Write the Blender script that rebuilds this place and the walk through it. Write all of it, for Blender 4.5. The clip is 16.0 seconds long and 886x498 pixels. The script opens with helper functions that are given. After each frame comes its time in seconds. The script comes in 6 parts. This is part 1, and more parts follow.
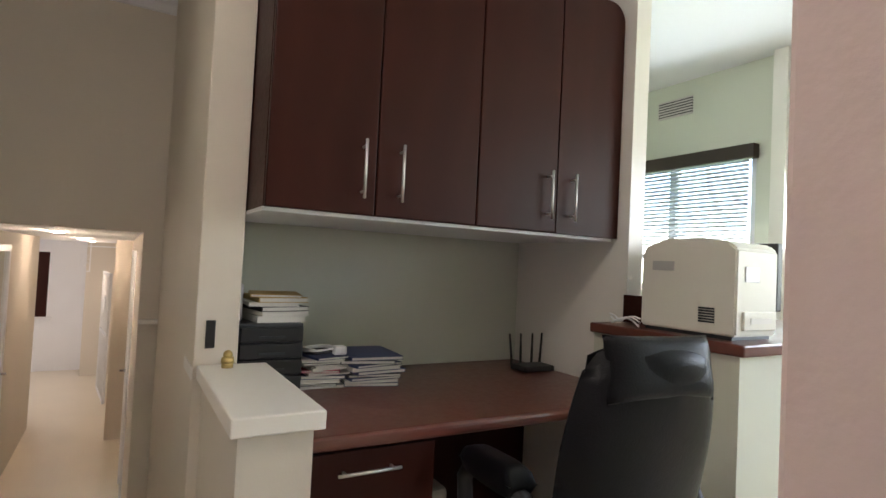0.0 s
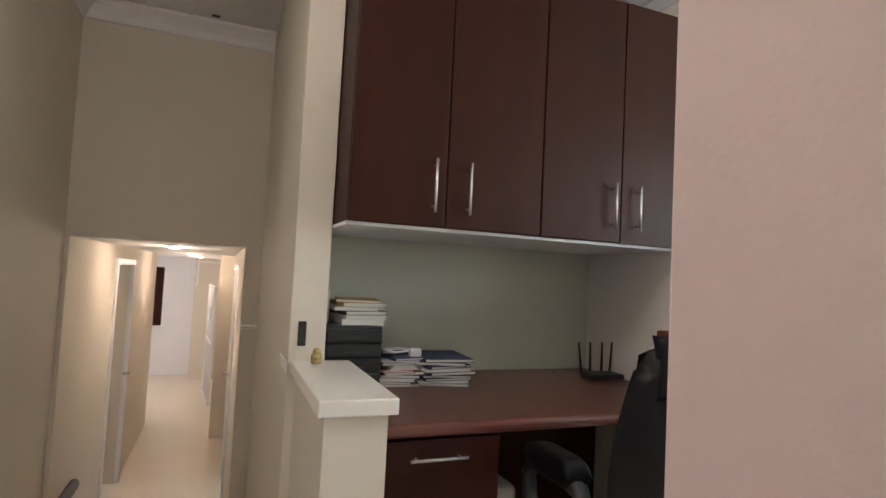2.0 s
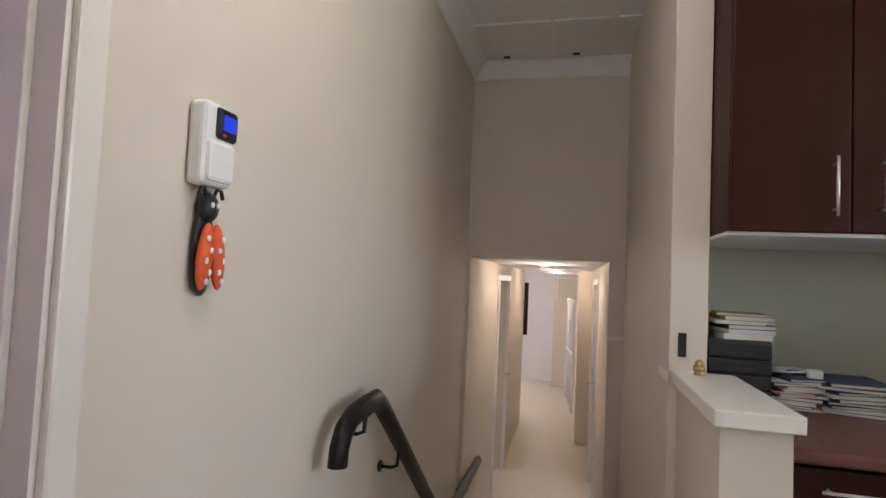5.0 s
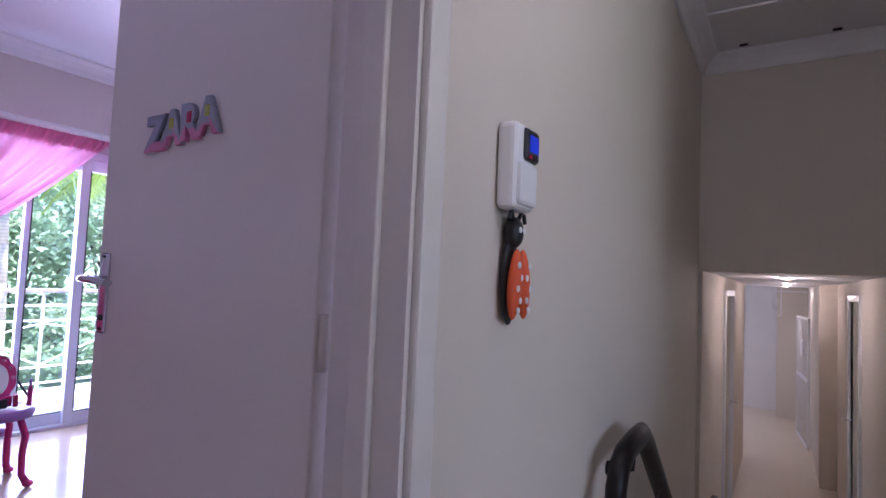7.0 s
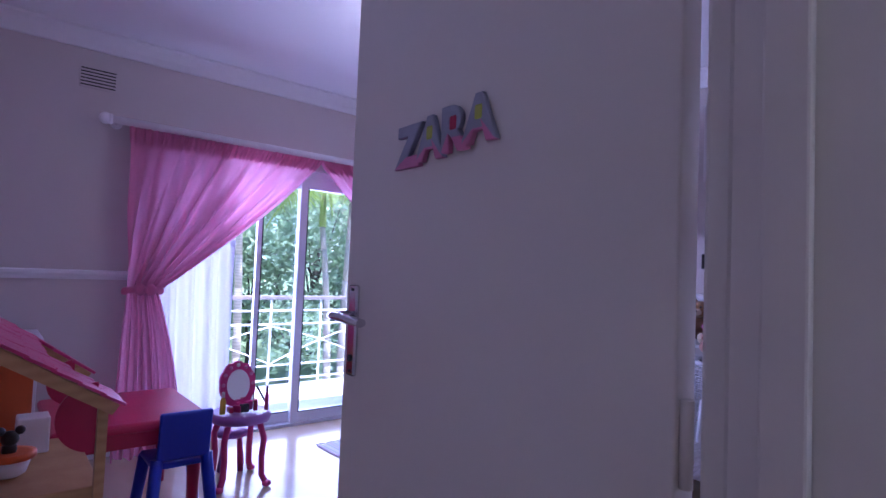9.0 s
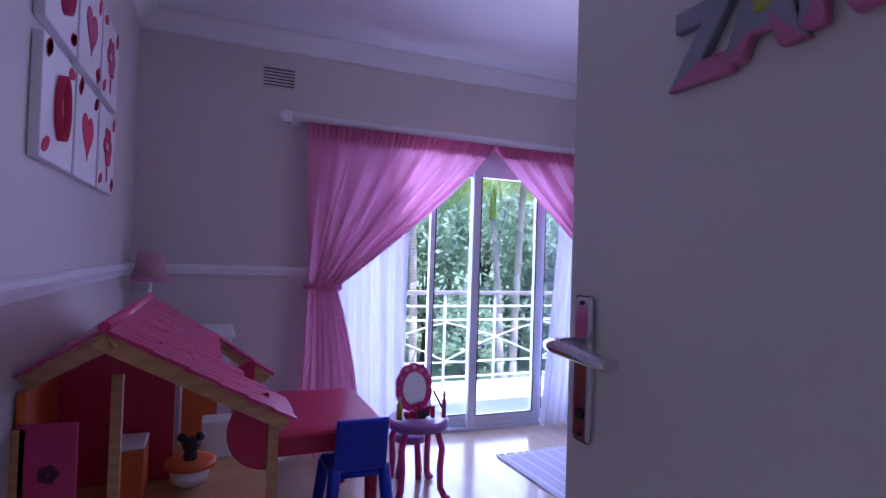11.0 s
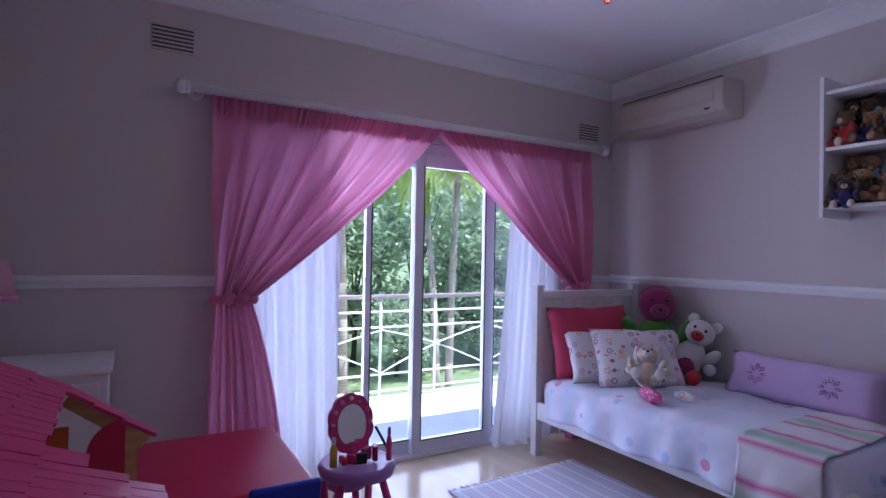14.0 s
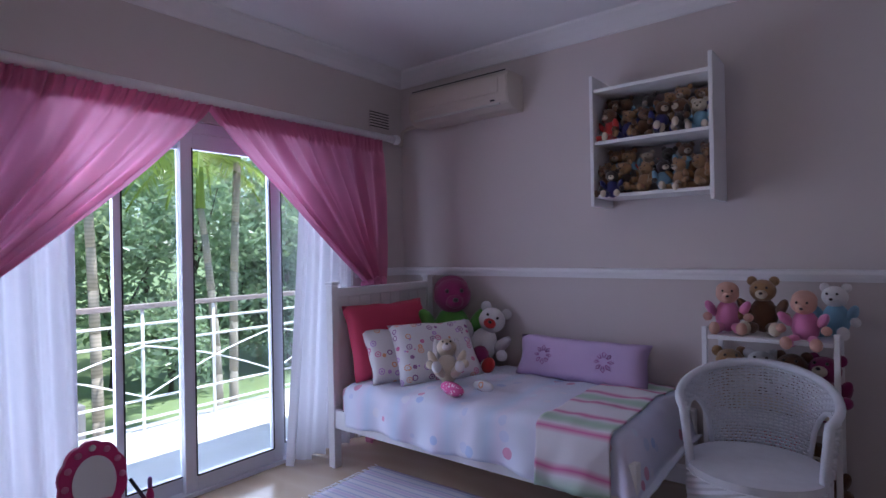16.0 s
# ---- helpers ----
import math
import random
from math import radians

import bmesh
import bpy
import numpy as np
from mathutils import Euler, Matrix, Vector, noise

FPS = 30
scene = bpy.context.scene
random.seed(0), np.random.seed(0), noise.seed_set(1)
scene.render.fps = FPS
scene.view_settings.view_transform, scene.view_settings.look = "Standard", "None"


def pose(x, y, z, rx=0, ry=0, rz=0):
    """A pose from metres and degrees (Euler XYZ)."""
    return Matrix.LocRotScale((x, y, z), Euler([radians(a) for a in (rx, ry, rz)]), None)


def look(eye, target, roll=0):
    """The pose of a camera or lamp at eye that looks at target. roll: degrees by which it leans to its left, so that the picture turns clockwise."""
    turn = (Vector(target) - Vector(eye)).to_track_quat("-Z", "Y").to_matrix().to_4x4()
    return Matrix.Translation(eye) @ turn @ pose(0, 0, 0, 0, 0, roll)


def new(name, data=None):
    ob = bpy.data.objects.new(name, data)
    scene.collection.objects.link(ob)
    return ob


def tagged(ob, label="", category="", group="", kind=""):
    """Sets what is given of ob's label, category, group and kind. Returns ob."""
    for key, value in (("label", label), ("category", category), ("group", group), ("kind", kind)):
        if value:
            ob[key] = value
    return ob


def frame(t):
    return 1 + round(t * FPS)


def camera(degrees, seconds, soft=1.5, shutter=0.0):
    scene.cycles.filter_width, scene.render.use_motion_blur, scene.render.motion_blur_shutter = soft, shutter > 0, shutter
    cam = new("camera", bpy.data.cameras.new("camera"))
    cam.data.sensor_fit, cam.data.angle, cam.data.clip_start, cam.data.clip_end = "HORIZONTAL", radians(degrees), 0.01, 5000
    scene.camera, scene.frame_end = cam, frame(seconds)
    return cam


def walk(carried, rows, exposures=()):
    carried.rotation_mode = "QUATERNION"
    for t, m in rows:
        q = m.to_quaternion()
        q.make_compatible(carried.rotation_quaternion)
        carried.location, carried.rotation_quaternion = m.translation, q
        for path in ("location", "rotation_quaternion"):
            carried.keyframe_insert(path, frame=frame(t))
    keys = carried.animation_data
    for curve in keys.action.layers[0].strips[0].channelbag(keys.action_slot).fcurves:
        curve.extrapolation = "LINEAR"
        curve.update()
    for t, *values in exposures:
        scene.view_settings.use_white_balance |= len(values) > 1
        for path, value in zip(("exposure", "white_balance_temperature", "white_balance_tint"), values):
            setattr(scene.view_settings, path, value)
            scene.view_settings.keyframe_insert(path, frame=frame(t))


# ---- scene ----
cam = camera(78.0, 16.0)
PATH = [
    (0, (-0.018, -0.186, 1.176), (0.99, 1.541, 1.236), 2.8),
    (0.5, (-0.023, -0.224, 1.168), (0.939, 1.527, 1.25), 2.5),
    (1, (-0.038, -0.255, 1.165), (0.869, 1.525, 1.255), 2.6),
    (1.5, (-0.042, -0.288, 1.156), (0.788, 1.528, 1.259), 2.6),
    (2, (-0.037, -0.331, 1.153), (0.699, 1.526, 1.256), 2.9),
    (2.5, (-0.039, -0.353, 1.13), (0.597, 1.539, 1.246), 3.1),
    (3, (-0.055, -0.375, 1.133), (0.451, 1.557, 1.237), 3.4),
    (3.5, (-0.076, -0.418, 1.135), (0.216, 1.558, 1.231), 3.5),
    (4, (-0.095, -0.474, 1.142), (-0.086, 1.524, 1.228), 3.3),
    (6.5, (-0.319, -0.45, 1.132), (-1.258, 1.311, 1.257), 2.3),
    (7, (-0.417, -0.476, 1.158), (-1.476, 1.217, 1.269), 2.5),
    (7.5, (-0.507, -0.489, 1.178), (-1.686, 1.123, 1.284), 2.7),
    (8, (-0.577, -0.492, 1.207), (-1.856, 1.043, 1.297), 2.3),
    (8.5, (-0.659, -0.453, 1.2), (-2.054, 0.975, 1.314), 3.0),
    (9, (-0.758, -0.403, 1.216), (-2.291, 0.878, 1.304), 2.3),
    (9.5, (-0.835, -0.346, 1.206), (-2.511, 0.738, 1.321), 3.4),
    (10, (-0.929, -0.319, 1.193), (-2.707, 0.593, 1.282), 2.2),
    (12.5, (-1.466, -0.165, 1.281), (-3.334, 0.551, 1.308), 2.0),
    (13, (-1.542, -0.15, 1.281), (-3.397, 0.597, 1.299), 1.7),
    (13.5, (-1.621, -0.121, 1.281), (-3.44, 0.711, 1.296), 1.3),
    (14, (-1.671, -0.109, 1.267), (-3.402, 0.893, 1.294), 1.0),
    (14.5, (-1.729, -0.1, 1.26), (-3.313, 1.121, 1.292), 0.4),
    (15, (-1.799, -0.066, 1.26), (-3.241, 1.32, 1.285), -0.2),
    (15.5, (-1.862, -0.011, 1.271), (-3.19, 1.484, 1.285), -0.7),
    (16, (-1.902, 0.055, 1.274), (-3.136, 1.629, 1.277), -1.1),
]
EXPOSURES = [(0.0, 2.95, 6400, 15), (2.5, 3.1, 6400, 16), (4.0, 3.05, 6400, 15), (6.5, 2.45, 5400, 29), (7.0, 2.25, 5300, 31), (8.0, 1.9, 5000, 34), (9.0, 1.7, 4900, 36), (10.0, 1.6, 4850, 38), (12.5, 1.22, 5150, 26), (14.0, 1.12, 5450, 19), (16.0, 0.95, 5800, 11)]
walk(cam, [(t, look(eye, target, roll)) for t, eye, target, roll in PATH], EXPOSURES)

# ---- world and lights ----
world = bpy.data.worlds.new("sky")
scene.world = world
world.use_nodes = True
wn = world.node_tree
sky = wn.nodes.new("ShaderNodeTexSky")
sky.sky_type, sky.sun_disc = "NISHITA", False
sky.sun_elevation, sky.sun_rotation = radians(70), radians(38)
wn.nodes["Background"].inputs[1].default_value = 0.15
wn.links.new(sky.outputs[0], wn.nodes["Background"].inputs[0])


def lamp(name, kind, energy, colour, m, **extra):
    data = bpy.data.lights.new(name, kind)
    data.energy, data.color = energy, colour
    if kind == "AREA":
        data.shape, data.size, data.size_y = "RECTANGLE", extra["w"], extra["h"]
    if kind == "SUN":
        data.angle = radians(0.5)
    if kind in ("POINT", "SPOT"):
        data.shadow_soft_size = extra.get("r", 0.04)
    if kind == "SPOT":
        data.spot_size, data.spot_blend = radians(120), 0.8
    ob = new(name, data)
    ob.matrix_basis = m
    return ob


lamp("sun", "SUN", 5.0, (1.0, 0.95, 0.87), look((1.0, 1.3, 4.6), (0, 0, 0)))
lamp("window_daylight", "AREA", 27, (0.76, 0.77, 1.0), look((-4.9, 1.4, 1.05), (0, 1.4, 0.95)), w=2.1, h=1.8)
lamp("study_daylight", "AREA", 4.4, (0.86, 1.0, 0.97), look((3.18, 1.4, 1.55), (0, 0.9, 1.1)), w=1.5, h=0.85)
# Added fill at an unseen study opening, brightens the landing wall.
lamp("study_side_fill", "AREA", 3.3, (0.97, 1.0, 0.95), look((3.18, -0.45, 1.55), (0, 0.75, 1.3)), w=1.5, h=0.9)
for yy in (4.3, 6.6, 9.0):
    lamp("corridor_downlight", "POINT", 1.0, (1.0, 0.80, 0.60), pose(-0.4, yy, 1.18), r=0.05)
# Added fill inside the windowless lobby, for the corridor's far end.
lamp("corridor_end_fill", "AREA", 2.8, (1.0, 0.96, 0.92), look((-2.3, 9.3, 0.3), (-0.4, 9.4, 0)), w=1.6, h=1.6)
lamp("side_room_daylight", "AREA", 1.1, (0.72, 0.80, 1.0), look((-1.48, 5.1, 0.3), (0, 5.1, -0.2)), w=0.8, h=1.5)
lamp("side_room_daylight", "AREA", 1.1, (0.72, 0.80, 1.0), look((0.78, 5.05, 0.3), (-1, 5.05, -0.2)), w=0.8, h=1.5)
# Added fill for the landing; no lamp is known there.
lamp("landing_fill", "POINT", 2.5, (1.0, 0.92, 0.80), pose(-0.30, 0.25, 2.50), r=0.09)


# ---- materials ----
def mat(name, colour, rough=0.6, metal=0.0, var=0.10, scale=6.0, fine=90.0, bump=0.05, coat=0.0, spec=0.5, sheen=0.0):
    """A painted, plastic, wooden or woven surface with variation at two scales."""
    m = bpy.data.materials.new(name)
    m.use_nodes = True
    nt = m.node_tree
    b = nt.nodes["Principled BSDF"]
    tc = nt.nodes.new("ShaderNodeTexCoord")
    n1, n2 = nt.nodes.new("ShaderNodeTexNoise"), nt.nodes.new("ShaderNodeTexNoise")
    n1.inputs["Scale"].default_value, n1.inputs["Detail"].default_value = scale, 5
    n2.inputs["Scale"].default_value, n2.inputs["Detail"].default_value = fine, 3
    for n in (n1, n2):
        nt.links.new(tc.outputs["Object"], n.inputs["Vector"])
    mix = nt.nodes.new("ShaderNodeMix")
    mix.data_type = "RGBA"
    dark = tuple(c * (1 - var) for c in colour)
    light = tuple(min(1, c * (1 + var * 0.6)) for c in colour)
    mix.inputs[6].default_value, mix.inputs[7].default_value = (*dark, 1), (*light, 1)
    nt.links.new(n1.outputs[0], mix.inputs[0])
    nt.links.new(mix.outputs[2], b.inputs["Base Color"])
    mr = nt.nodes.new("ShaderNodeMapRange")
    mr.inputs[3].default_value, mr.inputs[4].default_value = max(0.02, rough - 0.08), min(1, rough + 0.08)
    nt.links.new(n2.outputs[0], mr.inputs[0])
    nt.links.new(mr.outputs[0], b.inputs["Roughness"])
    b.inputs["Metallic"].default_value = metal
    b.inputs["Coat Weight"].default_value = coat
    b.inputs["Specular IOR Level"].default_value = spec
    b.inputs["Sheen Weight"].default_value = sheen
    if bump:
        bp = nt.nodes.new("ShaderNodeBump")
        bp.inputs["Strength"].default_value, bp.inputs["Distance"].default_value = bump, 0.004
        nt.links.new(n2.outputs[0], bp.inputs["Height"])
        nt.links.new(bp.outputs[0], b.inputs["Normal"])
    return m


def banded(m, colours, scale, axis=0, distort=0.0, mix_amount=1.0):
    """Lay stripes of the given colours over a material's colour, along x, y or z (0 to 2) or along y and z at once (3)."""
    nt = m.node_tree
    b = nt.nodes["Principled BSDF"]
    tc = nt.nodes.new("ShaderNodeTexCoord")
    w = nt.nodes.new("ShaderNodeTexWave")
    w.bands_direction = ("X", "Y", "Z", "DIAGONAL")[axis]
    w.inputs["Scale"].default_value, w.inputs["Distortion"].default_value = scale, distort
    w.inputs["Detail"].default_value = 3
    if axis == 3:
        flat = nt.nodes.new("ShaderNodeMapping")
        flat.inputs["Scale"].default_value = (0, 1, 1)
        nt.links.new(tc.outputs["Object"], flat.inputs["Vector"])
        nt.links.new(flat.outputs[0], w.inputs["Vector"])
    else:
        nt.links.new(tc.outputs["Object"], w.inputs["Vector"])
    ramp = nt.nodes.new("ShaderNodeValToRGB")
    while len(ramp.color_ramp.elements) < len(colours):
        ramp.color_ramp.elements.new(0.5)
    for k, c in enumerate(colours):
        ramp.color_ramp.elements[k].position = k / max(1, len(colours) - 1)
        ramp.color_ramp.elements[k].color = (*c, 1)
    nt.links.new(w.outputs[0], ramp.inputs[0])
    old = b.inputs["Base Color"].links[0].from_socket
    mix = nt.nodes.new("ShaderNodeMix")
    mix.data_type, mix.inputs[0].default_value = "RGBA", mix_amount
    nt.links.new(old, mix.inputs[6])
    nt.links.new(ramp.outputs[0], mix.inputs[7])
    nt.links.new(mix.outputs[2], b.inputs["Base Color"])
    return m


def spotted(m, colours, scale, size=0.22, ring=False):
    """Print small spots or rings, in changing colours, on a fabric."""
    nt = m.node_tree
    b = nt.nodes["Principled BSDF"]
    tc = nt.nodes.new("ShaderNodeTexCoord")
    v = nt.nodes.new("ShaderNodeTexVoronoi")
    v.inputs["Scale"].default_value = scale
    nt.links.new(tc.outputs["Object"], v.inputs["Vector"])
    cr = nt.nodes.new("ShaderNodeValToRGB")
    cr.color_ramp.interpolation = "CONSTANT"
    e = cr.color_ramp.elements
    if ring:
        e[0].color, e[1].position, e[1].color = (1, 1, 1, 1), size * 0.35, (0, 0, 0, 1)
        a = e.new(size * 0.7)
        a.color = (1, 1, 1, 1)
        a = e.new(size)
        a.color = (0, 0, 0, 1)
    else:
        e[0].color, e[1].position, e[1].color = (1, 1, 1, 1), size, (0, 0, 0, 1)
    nt.links.new(v.outputs["Distance"], cr.inputs[0])
    sep = nt.nodes.new("ShaderNodeSeparateColor")
    nt.links.new(v.outputs["Color"], sep.inputs[0])
    pick = nt.nodes.new("ShaderNodeValToRGB")
    pick.color_ramp.interpolation = "CONSTANT"
    while len(pick.color_ramp.elements) < len(colours):
        pick.color_ramp.elements.new(0.5)
    for k, c in enumerate(colours):
        pick.color_ramp.elements[k].position = k / len(colours)
        pick.color_ramp.elements[k].color = (*c, 1)
    nt.links.new(sep.outputs[0], pick.inputs[0])
    old = b.inputs["Base Color"].links[0].from_socket
    mix = nt.nodes.new("ShaderNodeMix")
    mix.data_type = "RGBA"
    nt.links.new(cr.outputs[0], mix.inputs[0])
    nt.links.new(old, mix.inputs[6])
    nt.links.new(pick.outputs[0], mix.inputs[7])
    nt.links.new(mix.outputs[2], b.inputs["Base Color"])
    return m


def see_through(m, colour, amount):
    """Thin cloth: part of the light passes through it."""
    nt = m.node_tree
    b = nt.nodes["Principled BSDF"]
    t = nt.nodes.new("ShaderNodeBsdfTranslucent")
    t.inputs[0].default_value = (*colour, 1)
    mix = nt.nodes.new("ShaderNodeMixShader")
    mix.inputs[0].default_value = amount
    nt.links.new(b.outputs[0], mix.inputs[1])
    nt.links.new(t.outputs[0], mix.inputs[2])
    nt.links.new(mix.outputs[0], nt.nodes["Material Output"].inputs[0])
    return m


def glass(name, tint=(0.95, 0.98, 1.0)):
    m = bpy.data.materials.new(name)
    m.use_nodes = True
    nt = m.node_tree
    nt.nodes.remove(nt.nodes["Principled BSDF"])
    tr, gl = nt.nodes.new("ShaderNodeBsdfTransparent"), nt.nodes.new("ShaderNodeBsdfGlossy")
    tr.inputs[0].default_value = (*tint, 1)
    gl.inputs["Roughness"].default_value = 0.02
    fr = nt.nodes.new("ShaderNodeFresnel")
    fr.inputs[0].default_value = 1.45
    mx = nt.nodes.new("ShaderNodeMixShader")
    nt.links.new(fr.outputs[0], mx.inputs[0])
    nt.links.new(tr.outputs[0], mx.inputs[1])
    nt.links.new(gl.outputs[0], mx.inputs[2])
    nt.links.new(mx.outputs[0], nt.nodes["Material Output"].inputs[0])
    return m


def glow(name, colour, strength):
    m = bpy.data.materials.new(name)
    m.use_nodes = True
    b = m.node_tree.nodes["Principled BSDF"]
    b.inputs["Base Color"].default_value = (*colour, 1)
    b.inputs["Emission Color"].default_value, b.inputs["Emission Strength"].default_value = (*colour, 1), strength
    return m


WALL = mat("cream_wall_paint", (0.66, 0.60, 0.52), 0.75, var=0.05, scale=1.6, fine=160, bump=0.08)
BEDWALL = mat("greige_wall_paint", (0.60, 0.545, 0.535), 0.7, var=0.05, scale=1.4, fine=160, bump=0.08)
STUDYWALL = mat("pale_green_grey_paint", (0.62, 0.63, 0.54), 0.75, var=0.05, scale=1.5, fine=150, bump=0.08)
CEIL = mat("white_ceiling_paint", (0.78, 0.78, 0.80), 0.8, var=0.03, scale=1.2, fine=120, bump=0.05)
TRIM = mat("white_gloss_paint", (0.78, 0.75, 0.70), 0.35, var=0.04, scale=3, fine=60, bump=0.03, coat=0.2)
WHITE = mat("white_satin_paint", (0.80, 0.80, 0.82), 0.4, var=0.04, scale=4, fine=70, bump=0.03)
ALU = mat("white_powder_coat", (0.72, 0.75, 0.82), 0.35, var=0.03, bump=0.02)
FLOOR = mat("pale_laminate_floor", (0.50, 0.40, 0.28), 0.22, var=0.12, scale=2.2, fine=40, bump=0.02, coat=0.3)
banded(FLOOR, [(0.46, 0.36, 0.25), (0.56, 0.46, 0.33), (0.50, 0.40, 0.28)], 0.9, axis=1, distort=6, mix_amount=0.5)
TILE = mat("cream_floor_tile", (0.72, 0.63, 0.50), 0.32, var=0.06, scale=2.5, fine=30, bump=0.02, coat=0.3)
MAHOG = mat("dark_mahogany_veneer", (0.034, 0.006, 0.0035), 0.45, var=0.35, scale=3, fine=60, bump=0.02, coat=0.0, spec=0.16)
banded(MAHOG, [(0.026, 0.006, 0.004), (0.048, 0.011, 0.007), (0.034, 0.008, 0.005)], 1.1, axis=0, distort=5, mix_amount=0.3)
DESK = mat("mahogany_desktop", (0.13, 0.034, 0.022), 0.34, var=0.3, scale=3, fine=50, bump=0.03, coat=0.3)
STEEL = mat("brushed_steel", (0.66, 0.65, 0.63), 0.42, metal=1.0, var=0.05, bump=0.02)
CHROME = mat("worn_chrome", (0.66, 0.66, 0.70), 0.16, metal=1.0, var=0.08, bump=0.02)
BRASS = mat("aged_brass", (0.55, 0.42, 0.18), 0.4, metal=0.9, bump=0.05)
LEATHER = mat("black_leather", (0.004, 0.004, 0.006), 0.36, var=0.3, scale=8, fine=220, bump=0.25, spec=0.22)
BLACK = mat("black_plastic", (0.016, 0.016, 0.018), 0.42, var=0.2, bump=0.05)
DGREY = mat("charcoal_plastic", (0.030, 0.033, 0.040), 0.4, var=0.2, bump=0.05)
RAILW = mat("dark_varnished_wood", (0.012, 0.008, 0.008), 0.42, var=0.3, scale=9, bump=0.03, spec=0.3)
IVORY = mat("ivory_plastic", (0.70, 0.68, 0.60), 0.45, var=0.05, bump=0.03)
PAPER = mat("paper", (0.72, 0.70, 0.66), 0.8, var=0.08, bump=0.05)
BLUEF = mat("navy_card", (0.035, 0.05, 0.14), 0.55, var=0.2)
OCHRE = mat("ochre_card", (0.50, 0.34, 0.12), 0.7, var=0.15)
PINK = mat("pink_curtain_cloth", (0.66, 0.20, 0.37), 0.85, var=0.15, scale=10, fine=260, bump=0.15, sheen=0.3)
see_through(PINK, (0.88, 0.42, 0.60), 0.40)
SHEER = mat("white_sheer_cloth", (0.70, 0.70, 0.74), 0.9, var=0.05, scale=12, fine=300, bump=0.1)
see_through(SHEER, (0.9, 0.9, 0.95), 0.22)
HOTPINK = mat("hot_pink_paint", (0.52, 0.020, 0.14), 0.38, var=0.14, scale=7, bump=0.05, coat=0.25)
CRIMSON = mat("crimson_plastic", (0.50, 0.012, 0.075), 0.35, var=0.15, bump=0.05)
MAGENTA = mat("magenta_plastic", (0.62, 0.04, 0.22), 0.32, var=0.1, bump=0.03)
LILAC = mat("lilac_plastic", (0.34, 0.16, 0.46), 0.35, var=0.1, bump=0.03)
COBALT = mat("cobalt_plastic", (0.006, 0.025, 0.42), 0.4, var=0.15, bump=0.05)
PINE = mat("clear_pine", (0.48, 0.27, 0.11), 0.5, var=0.25, scale=5, bump=0.05)
banded(PINE, [(0.40, 0.21, 0.08), (0.54, 0.32, 0.14)], 8, axis=2, distort=5, mix_amount=0.5)
ORANGE = mat("orange_paint", (0.62, 0.12, 0.02), 0.5, var=0.15)
MIRROR = mat("mirror_glass", (0.8, 0.8, 0.8), 0.1, metal=1.0, var=0.02, bump=0.0)
DUVET = mat("printed_duvet_cotton", (0.68, 0.72, 0.86), 0.9, var=0.12, scale=4, fine=240, bump=0.15, sheen=0.2)
banded(DUVET, [(0.74, 0.72, 0.84), (0.56, 0.68, 0.86), (0.74, 0.66, 0.82), (0.70, 0.74, 0.86)], 0.55, axis=0, distort=0.4, mix_amount=0.6)
spotted(DUVET, [(0.64, 0.30, 0.46), (0.46, 0.56, 0.80), (0.74, 0.74, 0.84), (0.68, 0.72, 0.86), (0.60, 0.64, 0.82)], 9, 0.24)
TOWEL = mat("striped_towel_cotton", (0.75, 0.72, 0.75), 0.95, var=0.08, bump=0.2)
banded(TOWEL, [(0.76, 0.74, 0.78), (0.74, 0.72, 0.76), (0.62, 0.16, 0.36), (0.74, 0.72, 0.76), (0.45, 0.62, 0.50)], 1.7, axis=3)
SHEET = mat("pale_pink_cotton", (0.72, 0.42, 0.50), 0.9, var=0.08, bump=0.15)
CORAL = mat("raspberry_cotton", (0.55, 0.055, 0.12), 0.9, var=0.12, scale=9, fine=240, bump=0.15)
DOTS = mat("white_dotted_cotton", (0.72, 0.70, 0.72), 0.9, var=0.08, scale=8, bump=0.15)
spotted(DOTS, [(0.62, 0.16, 0.34), (0.30, 0.14, 0.30), (0.70, 0.35, 0.20), (0.5, 0.3, 0.6)], 20, 0.36, ring=True)
BOLSTER = mat("lilac_cotton", (0.58, 0.44, 0.68), 0.9, var=0.08, bump=0.15)
PETAL = mat("embroidered_purple", (0.38, 0.12, 0.36), 0.85, bump=0.1)
RUG = mat("striped_woven_cotton", (0.66, 0.66, 0.72), 0.95, var=0.1, fine=180, bump=0.5)
banded(RUG, [(0.70, 0.70, 0.74), (0.62, 0.64, 0.72), (0.36, 0.40, 0.58), (0.70, 0.68, 0.72), (0.55, 0.50, 0.66)], 3.4, axis=1, distort=0.3)
WICKER = mat("white_painted_wicker", (0.72, 0.74, 0.80), 0.6, var=0.12, scale=20, fine=120, bump=0.2)
GLASS = glass("clear_glass")
VENTD = mat("dark_vent_shadow", (0.05, 0.045, 0.045), 0.9)
PLASTERW = mat("canvas_white", (0.76, 0.74, 0.76), 0.8, var=0.04, fine=240, bump=0.15)
REDPRINT = mat("red_paint_print", (0.55, 0.02, 0.08), 0.7, var=0.25, scale=14)
LEAF = mat("leaf_green", (0.31, 0.42, 0.29), 0.24, var=0.75, scale=1.1)
LEAF2 = mat("palm_green", (0.20, 0.29, 0.05), 0.5, var=0.4, scale=1.5)
for lm, c in ((LEAF, (0.48, 0.60, 0.36)), (LEAF2, (0.42, 0.54, 0.08))):
    see_through(lm, c, 0.45)
